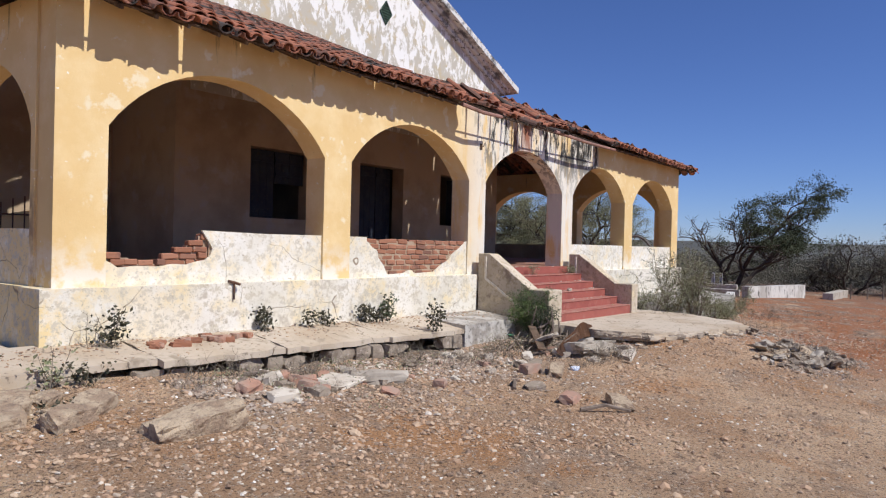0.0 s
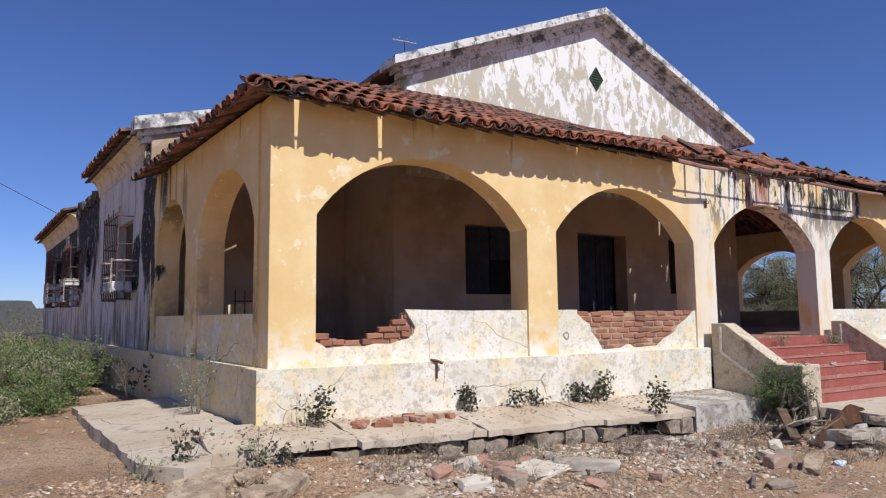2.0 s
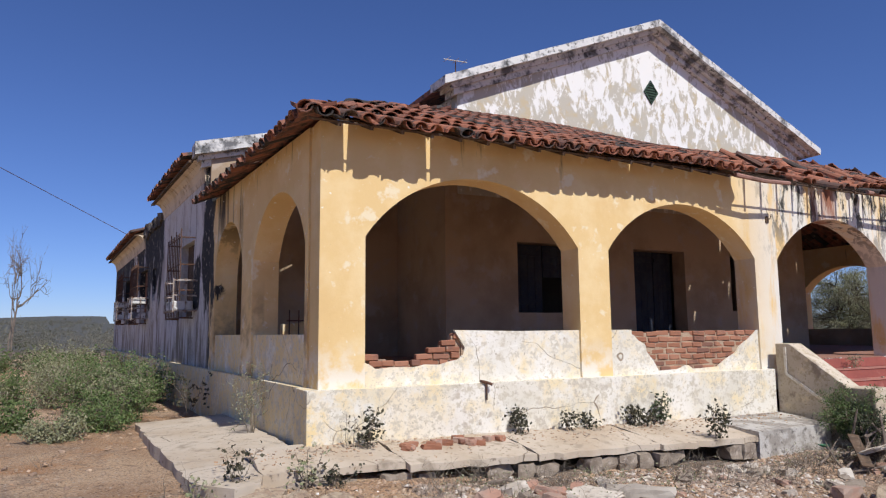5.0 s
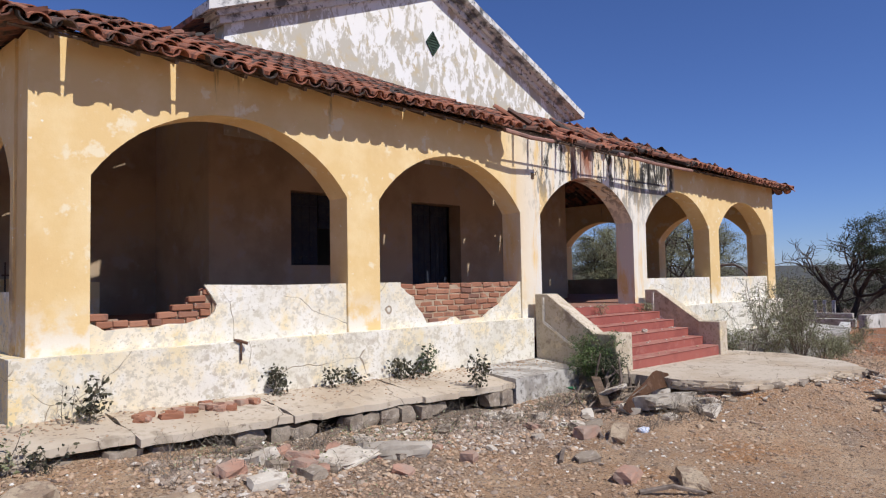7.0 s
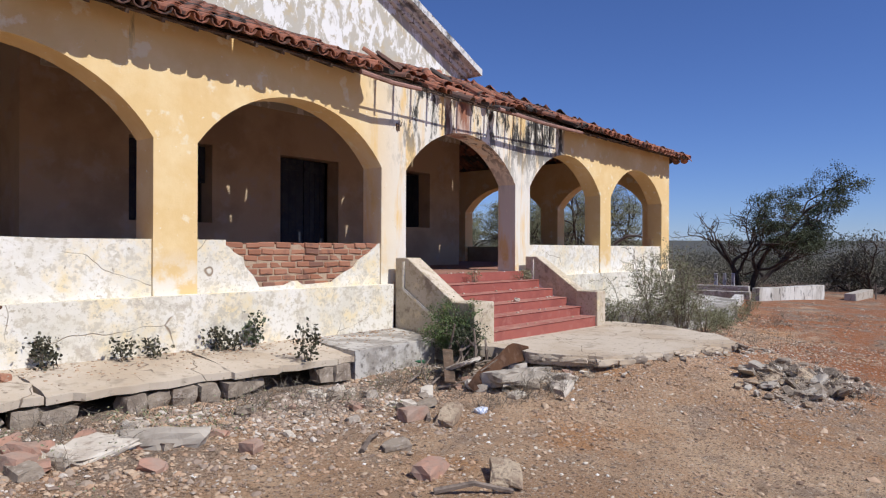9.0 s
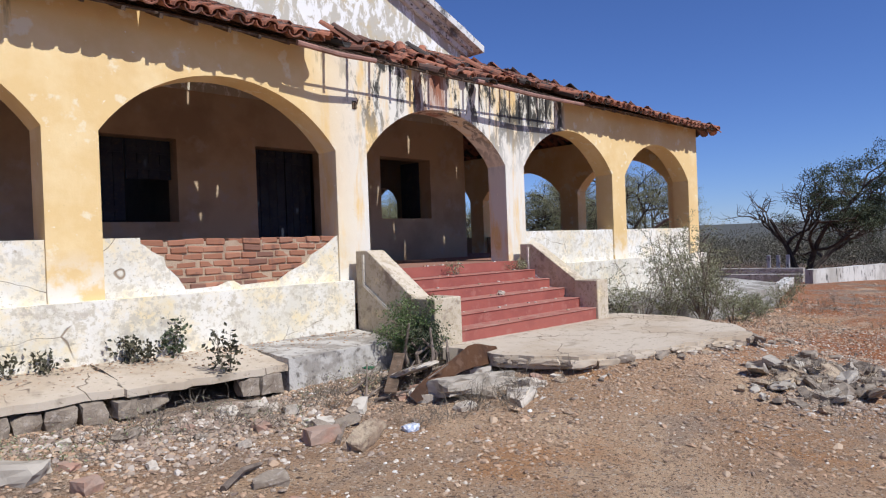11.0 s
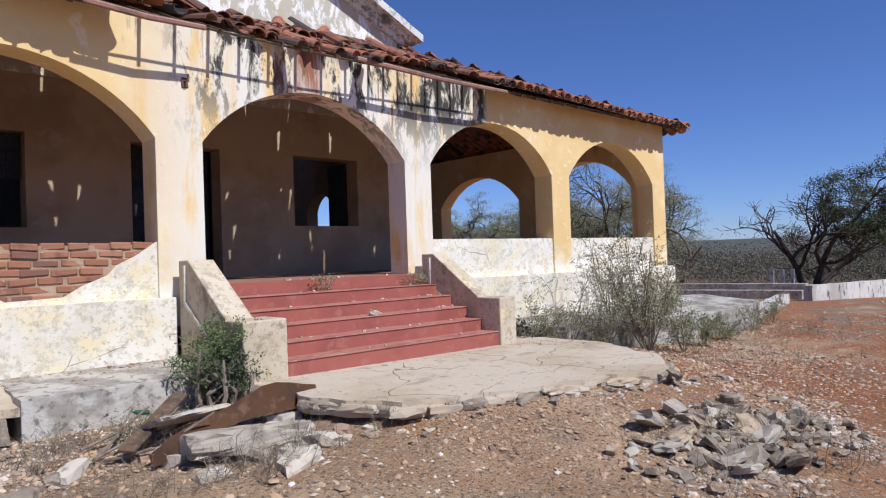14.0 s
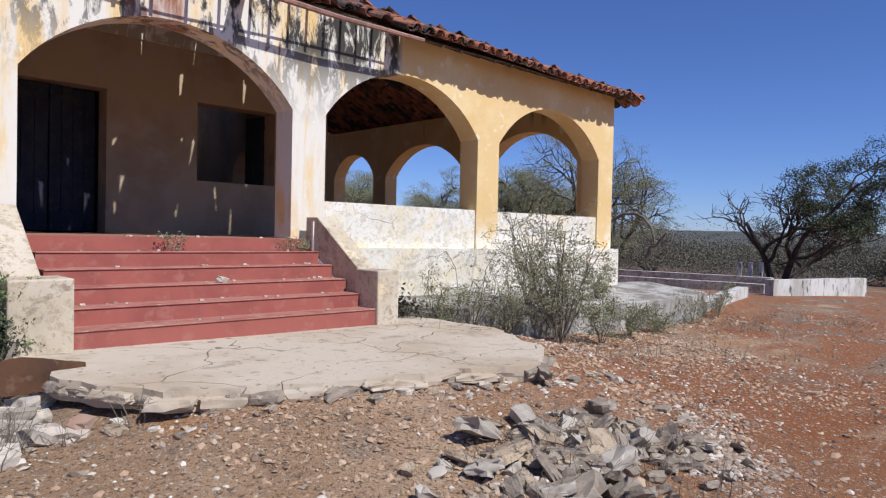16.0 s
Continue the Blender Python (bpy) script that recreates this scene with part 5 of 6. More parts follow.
    for i in range(60):
        x, y = 8.6 + r.uniform(-1.9, 2.4), -3.62 - r.uniform(0, 0.3) - 0.12 * max(0, 1)
        y = -3.10 - 0.22 * (x - 7.3) - r.uniform(0.02, 0.26) if x > 7.2 else -2.6 - r.uniform(0, 0.5)
        s = r.uniform(0.03, 0.085)
        rubble("landing_stone", "broken stone along the landing's edge", "stone", x, y, (s * 1.5, s, s * 0.55), r.choice((STONE, LIMESTONE, TANSTONE)), r.uniform(0, 360), (r.uniform(-10, 10), r.uniform(-10, 10)), 0.3, "landing edge stones", seed=300 + i, amount=0.24, cuts=2)
    for i in range(70):
        x = r.uniform(0.9, 7.2)
        y = -1.35 - abs(r.gauss(0, 0.55)) - (0.6 if x > 5.2 else 0)
        s = r.uniform(0.06, 0.17)
        rubble("rubble_stone", "small broken stone or brick on the earth", "stone", x, y, (s * r.uniform(1.1, 1.8), s, s * 0.6), r.choice((STONE, PINKSTONE, LIMESTONE, LIMESTONE)), r.uniform(0, 360),
               (r.uniform(-14, 14), r.uniform(-14, 14)), 0.2, "scattered rubble", seed=500 + i, amount=0.2)
    # broken lip of the landing slab
    line = [Vector(p) for p in ((6.92, -2.45), (7.3, -3.1), (8.2, -3.42), (9.1, -3.55), (10.0, -3.78), (10.6, -3.35))]
    k = 0
    for p, q in zip(line, line[1:]):
        d = q - p
        n = int(d.length / 0.15)
        for i in range(n):
            c = p + d * ((i + r.uniform(-0.3, 0.3)) / n)
            nrm = Vector((d.y, -d.x)).normalized()
            c += nrm * r.uniform(-0.06, 0.03)
            top = -0.195 - 0.022 * (-c.y - 1.5) - 0.008 * (c.x - 7)
            bm = bmesh.new()
            chunk(bm, (r.uniform(0.14, 0.40), r.uniform(0.08, 0.15), r.uniform(0.05, 0.075)), Matrix(), 4000 + k, 2, 0.17)
            ob = obj_from("slab_lip_stone", bm, SLABTOP if r.random() < 0.55 else STONE)
            ob.location = (c.x, c.y, top - r.uniform(0.045, 0.085))
            ob.rotation_euler = (r.uniform(-0.12, 0.12), r.uniform(-0.10, 0.10), math.atan2(d.y, d.x) + r.uniform(-0.3, 0.3))
            tagged(ob, "broken concrete lump at the landing slab's edge", "concrete lump", "landing lip")
            k += 1
    # fallen bricks on the apron
    pile = []
    for i in range(15):
        x, y = r.uniform(0.75, 1.95), -r.uniform(0.26, 0.52)
        bm = bmesh.new()
        chunk(bm, (r.uniform(0.1, 0.21), 0.10, 0.06), Matrix(), 700 + i, 1, 0.08)
        ob = obj_from("fallen_brick", bm, BRICK if r.random() < 0.6 else PINKSTONE)
        ob.location = (x, y, 0.012 - 0.0127 * x - 0.14 * (-y - 0.13))
        ob.rotation_euler = (radians(r.uniform(-4, 4)), radians(r.uniform(-4, 4)), r.uniform(0, 3))
        tagged(ob, "dusty fallen brick on the concrete apron", "brick", "fallen bricks")


make_rubble()


def make_pebbles():
    """Grit and pebbles over the whole yard."""
    r = np.random.RandomState(4)
    base = np.array([(x, y, z) for z in (-0.55, 0.55) for y in (-0.65, 0.65) for x in (-0.65, 0.65)], float)
    quads = [(0, 2, 3, 1), (4, 5, 7, 6), (0, 1, 5, 4), (2, 6, 7, 3), (0, 4, 6, 2), (1, 3, 7, 5)]
    # a pebble is a squashed, uneven ten-cornered lump
    lump = np.array([(math.cos(a), math.sin(a), z) for z, o in ((-0.25, 0.0), (0.35, 0.6)) for a in (o + 2 * math.pi * k / 5 for k in range(5))] + [(0.1, 0.0, 0.85)])
    lump[5:10, :2] *= 0.8
    shell = np.array([(k, (k + 1) % 5, 5 + k) for k in range(5)] + [((k + 1) % 5, 5 + (k + 1) % 5, 5 + k) for k in range(5)] + [(5 + k, 5 + (k + 1) % 5, 10) for k in range(5)])
    def scatter(name, label, n, lo, hi, mat_, region, clumps, power=3.0):
        spots = []
        while len(spots) < n:
            x, y = region(r)
            if noise.noise((x * 0.8, y * 0.8, clumps)) + r.uniform(-0.25, 0.25) < 0.0:
                continue
            if -0.9 < y < 3.9 and x > -1.3 or (6.85 < x < 11 and y > -3.1) or (10.4 < x < 18.4 and y > -1.5):
                continue
            spots.append((x, y, ground_z(x, y)))
        at = np.array(spots)
        s = lo + (hi - lo) * r.rand(n) ** power
        v = lump[None] * (1 + r.uniform(-0.38, 0.30, (n, 11, 3))) * s[:, None, None]
        v *= np.stack([r.uniform(0.8, 1.6, n), np.ones(n), r.uniform(0.4, 1.0, n)], 1)[:, None]
        a = r.uniform(0, 2 * math.pi, n)
        c, d = np.cos(a)[:, None], np.sin(a)[:, None]
        v = np.stack([v[..., 0] * c - v[..., 1] * d, v[..., 0] * d + v[..., 1] * c, v[..., 2] + 0.35 * v[..., 0] * r.uniform(-1, 1, (n, 1))], -1)
        v += at[:, None] + np.stack([0 * s, 0 * s, s * 0.12], 1)[:, None]
        f = (shell[None] + 11 * np.arange(n)[:, None, None]).reshape(-1, 3)
        me = bpy.data.meshes.new(name)
        me.from_pydata(v.reshape(-1, 3).tolist(), [], f.tolist())
        me.materials.append(mat_)
        tagged(new(name, me), label, "pebbles", "", "stuff")
    near = lambda q: (q.uniform(-5, 15), -0.6 - abs(q.normal(0, 3.0)))
    PEB = make_varied("mixed_pebbles", (0.42, 0.275, 0.175), (0.50, 0.37, 0.255), (0.22, 0.15, 0.105), island=True, mould=0.0)
    PALE = make_varied("pale_pebbles", (0.58, 0.50, 0.40), (0.46, 0.36, 0.26), (0.74, 0.70, 0.63), island=True, mould=0.0)
    MIXED_PALE = make_varied("tan_chips", (0.48, 0.38, 0.28), (0.38, 0.27, 0.19), (0.62, 0.55, 0.46), island=True, mould=0.0)
    MIXED = make_varied("rubble_chips", (0.36, 0.28, 0.21), (0.26, 0.19, 0.145), (0.58, 0.51, 0.43), island=True, mould=0.0)
    scatter("grit", "brown grit and pebbles over the yard", 56000, 0.003, 0.026, PEB, near, 1, 4.5)
    scatter("pale_grit", "pale stone chips over the yard", 14000, 0.0025, 0.021, PALE, near, 7, 4.5)
    DARK = make_varied("dark_gravel", (0.24, 0.165, 0.115), (0.31, 0.235, 0.175), (0.14, 0.10, 0.075), island=True, mould=0.0)
    scatter("dark_grit", "dark brown gravel over the yard", 8000, 0.003, 0.022, DARK, near, 12, 4.0)
    end = lambda q: (q.uniform(8.5, 23), -1.4 - abs(q.normal(0, 2.6)))
    scatter("yard_gravel", "grey and brown gravel at the yard's end", 4000, 0.004, 0.034, DARK, end, 15, 4.0)
    scatter("yard_chips", "pale chips at the yard's end", 3000, 0.004, 0.028, MIXED_PALE, end, 19, 4.0)
    debris = lambda q: (q.uniform(0.5, 7.6), -1.15 - abs(q.normal(0, 0.75)) - 0.0)
    scatter("chips", "rubble chips below the apron", 8000, 0.003, 0.036, MIXED, debris, 3, 3.5)
    heap = lambda q: (9.4 + q.normal(0, 0.65), -4.75 + q.normal(0, 0.38))
    scatter("heap_chips", "grey chips round the rubble heap", 3600, 0.004, 0.030, MIXED, heap, 5)
    vs, fs = [], []
    for k in range(900):
        x, y = r.uniform(-1.1, 6.7), -0.14 - abs(r.normal(0, 0.3))
        if y < -0.85:
            continue
        sz = r.uniform(0.003, 0.014)
        zz = (-0.0127 * max(x, 0) - 0.14 * max(0, -y - 0.13)) if x < 5.25 else -0.078 - 0.065 * max(0, -y - 0.13)
        n = len(vs) * 8
        vs.append(base * (1 + r.uniform(-0.45, 0.35, (8, 3))) * sz * np.array([r.uniform(0.8, 2.0), 1, 0.7]) + (x, y, zz + sz * 0.2))
        fs += [tuple(i + n for i in t) for t in quads]
    me = bpy.data.meshes.new("apron_crumbs")
    me.from_pydata(np.concatenate(vs).tolist(), [], fs)
    me.materials.append(PEB)
    tagged(new("apron_crumbs", me), "crumbs of plaster and dry leaves on the apron", "crumbs", "", "stuff")
    far = lambda q: (q.uniform(-14, 30), q.uniform(-6, 18))
    scatter("far_grit", "stones further off in the yard", 5000, 0.010, 0.05, PEB, far, 9)


make_pebbles()

# ---- plants ----
def make_leaf(name, base, alt, rough=0.7):
    p = Paint(name, base, rough)
    p.mix(alt, p.range(p.random(True), 0.2, 0.9))
    p.b.inputs["Transmission Weight"].default_value = 0.0
    return p.done()


LEAF_DRY = make_leaf("greyed_green_leaf", (0.21, 0.225, 0.115), (0.31, 0.30, 0.19))
LEAF_DARK = make_leaf("dark_green_leaf", (0.05, 0.066, 0.034), (0.10, 0.115, 0.06))
LEAF_FRESH = make_leaf("fresh_green_leaf", (0.085, 0.14, 0.04), (0.15, 0.19, 0.075))
LEAF_WILT = make_leaf("wilted_leaf", (0.045, 0.045, 0.028), (0.095, 0.085, 0.05))
# distant scrub leaf, paler because distance haze is put into its colour
LEAF_HAZED = make_leaf("hazed_scrub_leaf", (0.125, 0.122, 0.09), (0.18, 0.165, 0.13))
STRAW = make_leaf("dry_twig", (0.24, 0.20, 0.15), (0.15, 0.12, 0.09))
BARK = make_simple("dark_bark", (0.085, 0.065, 0.05), (0.05, 0.04, 0.032), 6.0)
BARE = make_simple("bare_grey_branch", (0.20, 0.165, 0.135), (0.13, 0.105, 0.085), 6.0)


class Leaves:
    """Many small folded leaves, kept as places and sizes and turned into one mesh at the end."""
    def __init__(self, seed):
        self.f, self.r = [], np.random.RandomState(seed)

    def add(self, p, size, aspect=0.5):
        self.f.append((p[0], p[1], p[2], size, aspect))

    def mesh(self, name, material):
        d = np.array(self.f)
        n = len(d)
        p, size, aspect = d[:, :3], d[:, 3:4], d[:, 4:5]
        a, b = self.r.normal(size=(n, 3)), self.r.normal(size=(n, 3))
        a /= np.linalg.norm(a, axis=1, keepdims=True)
        b -= a * (a * b).sum(1, keepdims=True)
        b /= np.linalg.norm(b, axis=1, keepdims=True)
        fold = np.cross(a, b) * size * 0.12
        v = np.stack([p - a * size / 2, p + b * size / 2 * aspect + fold, p + a * size / 2, p - b * size / 2 * aspect + fold], 1).reshape(-1, 3)
        k = np.arange(n)[:, None] * 4
        faces = np.concatenate([k + [0, 1, 2], k + [0, 2, 3]], 1).reshape(-1, 3)
        me = bpy.data.meshes.new(name)
        me.from_pydata(v.tolist(), [], faces.tolist())
        me.materials.append(material)
        return me


def limb(bm, r, start, direction, length, rad, wander=0.25, lift=0.0, sides=5, segs=5):
    """One bent branch; returns its points."""
    pts, p, d = [start.copy()], start.copy(), direction.normalized()
    for i in range(segs):
        d = (d + Vector((r.gauss(0, wander), r.gauss(0, wander), r.gauss(0, wander) + lift))).normalized()
        p = p + d * length / segs
        pts.append(p.copy())
    tube(bm, pts, rad, rad * 0.45, sides)
    return pts, d


def shrub(name, label, x, y, z, h, spread, stems, twigs, leaf_n, leaf, leaf_mat, stem_mat, seed, group="", category="shrub", lift=0.05, aspect=0.5, twig=(0.15, 0.36)):
    r = random.Random(seed)
    t = thing(name, label, category, group, at=(x, y, z))
    bm, lv = bmesh.new(), Leaves(seed)
    for s in range(stems):
        a = r.uniform(0, 2 * math.pi)
        lean = r.uniform(0.1, 1.0) * spread / max(h, 0.05)
        pts, d = limb(bm, r, Vector((math.cos(a) * 0.03, math.sin(a) * 0.03, -0.03)), Vector((math.cos(a) * lean, math.sin(a) * lean, 1)), h * r.uniform(0.65, 1.05), 0.003 + 0.0035 * h, 0.18, lift, 4, 5)
        for k in range(twigs):
            i = r.randint(1, 4)
            b = pts[i] + (pts[i + 1] - pts[i]) * r.random()
            td = Vector((r.gauss(0, 1), r.gauss(0, 1), r.gauss(0.35, 0.5)))
            tp, _ = limb(bm, r, b, td, h * r.uniform(*twig), 0.0015 + 0.0012 * h, 0.25, 0.0, 3, 3)
            for j in range(leaf_n):
                c = r.uniform(0.15, 1.0) * 3
                i2 = min(2, int(c))
                q = tp[i2] + (tp[i2 + 1] - tp[i2]) * (c - i2)
                lv.add(q + Vector((r.gauss(0, leaf), r.gauss(0, leaf), r.gauss(0, leaf * 0.7))), leaf * r.uniform(0.6, 1.3), aspect)
    part("branchwork", bm, stem_mat, t)
    if lv.f:
        ob = new("foliage", lv.mesh("foliage", leaf_mat))
        ob.parent = t
        ob["kind"] = "stuff"
    return t


def tree(name, label, x, y, z, h, width, seed, leaf_n, leaf, leaf_mat, bark, bare=None, flat=0.0, trunk=0.16, forks=3, lean=(0, 0), bush_low=0.35, clump=0.21):
    """A tree: forked trunk, four orders of limbs, leaves in clumps round the last twigs."""
    r = random.Random(seed)
    t = thing(name, label, "tree", at=(x, y, z))
    bm, lv, tips = bmesh.new(), Leaves(seed), []
    def grow(p, d, length, rad, order):
        pts, e = limb(bm, r, p, d, length, rad, 0.16 + 0.05 * order, 0.03, 6 if order < 2 else 4 if order < 3 else 3, 5 if order < 3 else 3)
        if order >= 4:
            tips.append(pts[-1])
            tips.append(pts[len(pts) // 2])
            return
        for k in range((forks, 4, 4, 3)[order]):
            s = r.uniform(0.35, 1.0)
            i = min(len(pts) - 2, int(s * (len(pts) - 1)))
            b = pts[i] + (pts[i + 1] - pts[i]) * (s * (len(pts) - 1) - i)
            side = Vector((r.gauss(0, 1), r.gauss(0, 1), r.gauss(0.15 - flat * 0.3, 0.45)))
            grow(b, e * 0.75 + side.normalized() * r.uniform(0.55, 0.95), length * r.uniform(0.55, 0.78), rad * 0.55, order + 1)
    for k in range(forks):
        a = 2 * math.pi * k / forks + r.uniform(-0.4, 0.4)
        w = width / h
        grow(Vector((math.cos(a) * 0.1, math.sin(a) * 0.1, -0.2)), Vector((math.cos(a) * w * 0.55 + lean[0], math.sin(a) * w * 0.55 + lean[1], 1)), h * 0.42, trunk, 0)
    top = max(p.z for p in tips)
    reach = sorted(max(abs(p.x), abs(p.y)) for p in tips)[int(len(tips) * 0.93)]
    fit_ = Matrix.Diagonal((width / 2 / reach, width / 2 / reach, h / top, 1))
    bm.transform(fit_)
    part("trunk", bm, bark, t)
    for p in (fit_ @ q for q in tips):
        if bare and bare(p, r):
            continue
        if p.z < h * bush_low and r.random() < 0.85:
            continue
        for j in range(leaf_n):
            q = p + Vector((max(-1.6, min(1.6, r.gauss(0, 1))) * clump, max(-1.6, min(1.6, r.gauss(0, 1))) * clump, r.gauss(0, clump * (0.62 - 0.36 * flat))))
            lv.add(q, leaf * r.uniform(0.5, 1.2), 0.55)
    if lv.f:
        ob = new("crown", lv.mesh("crown", leaf_mat))
        ob.parent = t
    return t


def gz(x, y):
    return ground_z(x, y) - 0.01


# the tree by the tank: half bare, half leafy, leaning with the wind
tree("tree", "wind-bent dark tree, half bare and half in leaf", 35.4, 3.4, -0.95, 5.8, 7.4, 21, 90, 0.085, LEAF_DARK, BARK,
     bare=lambda p, r: (p.x * 0.55 - p.y * 0.84) < r.gauss(0.35, 0.5), trunk=0.12, forks=3, lean=(0.0, -0.02), bush_low=0.36, clump=0.19)
tree("acacia", "feathery grey-green thorn tree beyond the porch", 33.0, 10.5, -1.2, 7.0, 7.5, 33, 90, 0.048, LEAF_DRY, BARK, flat=0.8, trunk=0.13, forks=4, bush_low=0.2)
tree("acacia", "feathery grey-green thorn tree beyond the porch", 36.5, 25.0, -1.2, 6.2, 7.0, 35, 80, 0.055, LEAF_DRY, BARK, flat=0.8, trunk=0.13, forks=4, bush_low=0.2)
tree("acacia", "feathery grey-green thorn tree beyond the porch", 33.5, 14.6, -1.2, 5.6, 5.0, 37, 80, 0.055, LEAF_DRY, BARK, flat=0.8, trunk=0.13, forks=4, bush_low=0.2)
tree("acacia", "feathery grey-green thorn tree behind the house", 33.0, 31.0, -1.2, 7.0, 6.0, 39, 80, 0.06, LEAF_DRY, BARK, flat=0.6, trunk=0.13, forks=4, bush_low=0.2)
tree("dead_tree", "bare grey dead tree on the open ground", -6.6, 38.0, -0.5, 8.0, 3.4, 44, 0, 0.1, LEAF_DRY, BARE, bare=lambda p, r: True, trunk=0.12, forks=2)
tree("thorn_tree", "small bare thorn tree among the scrub", 44.0, 14.0, -1.2, 3.4, 4.0, 47, 3, 0.12, LEAF_HAZED, BARE, trunk=0.09, forks=4)
tree("thorn_tree", "leaning thin thorn tree among the scrub", 46.0, -4.5, -1.4, 4.2, 5.0, 49, 4, 0.14, LEAF_HAZED, BARE, trunk=0.09, forks=4, flat=0.4)
tree("thorn_tree", "leaning thin thorn tree among the scrub", 42.0, -1.0, -1.3, 3.4, 5.0, 52, 6, 0.13, LEAF_HAZED, BARK, trunk=0.08, forks=4, flat=0.4)


def make_scrub():
    """Far thorn scrub all round: clumps of leaves and twigs too many to count."""
    lv = Leaves(7)
    r = random.Random(17)
    spots = []
    for i in range(1700):
        d = 34 * (1 + 5.0 * r.random() ** 1.9)
        a = r.uniform(-0.45, 2.2) if i % 2 else r.uniform(-0.2, 0.55)
        x, y = 8 + d * math.cos(a), d * math.sin(a) - 2
        if x < 32 and y < 30 and x > -5:
            continue
        if x < 0 and r.random() < 0.35:
            continue
        spots.append((x, y, d))
    for i in range(520):
        d, a = r.uniform(60, 330), r.uniform(1.62, 2.15)
        spots.append((8 + d * math.cos(a), d * math.sin(a) - 2, d))
    for x, y, d in spots:
        h = r.uniform(1.0, 2.7) * (0.75 if x < 4 else 1.0)
        n = int(330 if d < 90 else 120)
        z = ground_z(x, y)
        size = 0.10 if d < 90 else 0.22
        lobes = [(r.gauss(0, 0.55) * h, r.gauss(0, 0.55) * h, h * r.uniform(0.3, 0.8), r.uniform(0.25, 0.5) * h) for k in range(6)]
        for j in range(n):
            ox, oy, oz, rad = lobes[j % 6]
            lv.add((x + ox + r.gauss(0, rad * 0.6), y + oy + r.gauss(0, rad * 0.6), max(z, z + oz + r.gauss(0, rad * 0.5))), size * r.uniform(0.5, 1.3), 0.6)
    tagged(new("scrub", lv.mesh("scrub", LEAF_HAZED)), "grey-green thorn scrub in the distance", "scrub", "", "stuff")


make_scrub()

# big airy shrub before the terrace
shrub("shrub", "tall airy grey-green shrub before the terrace", 12.75, -1.95, -0.60, 1.7, 1.0, 24, 13, 30, 0.030, LEAF_DRY, STRAW, 61)
shrub("shrub", "thin grey shrub by the white plinth", 11.75, -1.35, -0.55, 1.15, 0.7, 9, 8, 16, 0.028, LEAF_DRY, STRAW, 62)
shrub("shrub", "low dense shrub at the terrace foot", 13.4, -2.15, -0.62, 0.8, 0.6, 11, 9, 22, 0.03, LEAF_DRY, STRAW, 63)
shrub("shrub", "grey twiggy shrub at the terrace end", 16.9, -1.75, -0.72, 0.70, 0.5, 8, 7, 14, 0.032, LEAF_DRY, STRAW, 64)
shrub("shrub", "grey twiggy shrub at the terrace end", 18.3, -1.5, -0.75, 0.85, 0.45, 9, 8, 16, 0.034, LEAF_DRY, STRAW, 65)
for i, (x, y, z, h) in enumerate(((11.35, -1.15, -0.5, 0.8), (12.15, -1.62, -0.55, 1.0), (14.3, -2.0, -0.62, 0.55), (15.3, -1.9, -0.65, 0.5), (13.1, -1.15, -0.2, 1.35), (14.9, -1.1, -0.25, 0.7))):
    shrub("shrub", "thin grey-green shrub along the terrace edge", x, y, z, h, 0.6, 12, 9, 22, 0.028, LEAF_DRY, STRAW, 160 + i, "terrace shrubs")
shrub("agave", "dark wilted plant beside the stair block", 10.75, -1.15, -0.30, 0.48, 0.25, 9, 4, 8, 0.06, LEAF_WILT, STRAW, 66, category="plant")
# fern-like bush by the stairs, with dead stalks
shrub("green_bush", "dense fresh green bush against the stair wall", 6.80, -1.22, -0.34, 0.72, 0.36, 26, 11, 26, 0.030, LEAF_FRESH, STRAW, 70)
shrub("green_bush", "dark green bush against the stair wall", 6.70, -1.52, -0.38, 0.55, 0.28, 18, 10, 26, 0.030, LEAF_DARK, STRAW, 71)
# weeds on the apron
for i, (x, y, h, n) in enumerate(((0.42, -0.36, 0.42, 11), (0.26, -0.30, 0.36, 5), (2.3, -0.24, 0.27, 7), (3.03, -0.24, 0.25, 6), (3.27, -0.24, 0.2, 5), (4.02, -0.24, 0.27, 7), (4.17, -0.25, 0.2, 5), (4.45, -0.24, 0.34, 7), (4.62, -1.0, 0.36, 7))):
    zz = -0.0127 * x - 0.14 * max(0, -y - 0.13)
    shrub("weed", "dark wilted weed growing from the concrete apron", x, y, zz, h * 1.15, 0.02, 4 if n > 6 else 2, 9, 0 if i == 1 else 5, 0.052, LEAF_WILT if i != 7 else LEAF_DARK, STRAW, 80 + i, "apron weeds", "weed", lift=0.22, aspect=0.6, twig=(0.08, 0.20))
for i, (x, y, z, h) in enumerate(((-0.95, -0.95, -0.12, 0.34), (-0.35, -0.95, -0.22, 0.36), (-0.12, -1.0, -0.25, 0.28), (-1.25, -0.9, -0.3, 0.3), (-0.6, -1.55, -0.42, 0.28))):
    shrub("weed", "small grey-green weed at the apron's corner", x, y, z, h, 0.12, 6, 3, 5, 0.045, LEAF_DRY if i % 2 else LEAF_WILT, STRAW, 100 + i, "corner weeds", "weed", aspect=0.7)
wp = west(1.7, -0.22)
shrub("tall_weed", "thin upright weed against the side wall", wp.x, wp.y, -0.10, 0.98, 0.13, 8, 6, 10, 0.03, LEAF_DRY, STRAW, 111, category="weed")
wp = west(5.0, -0.35)
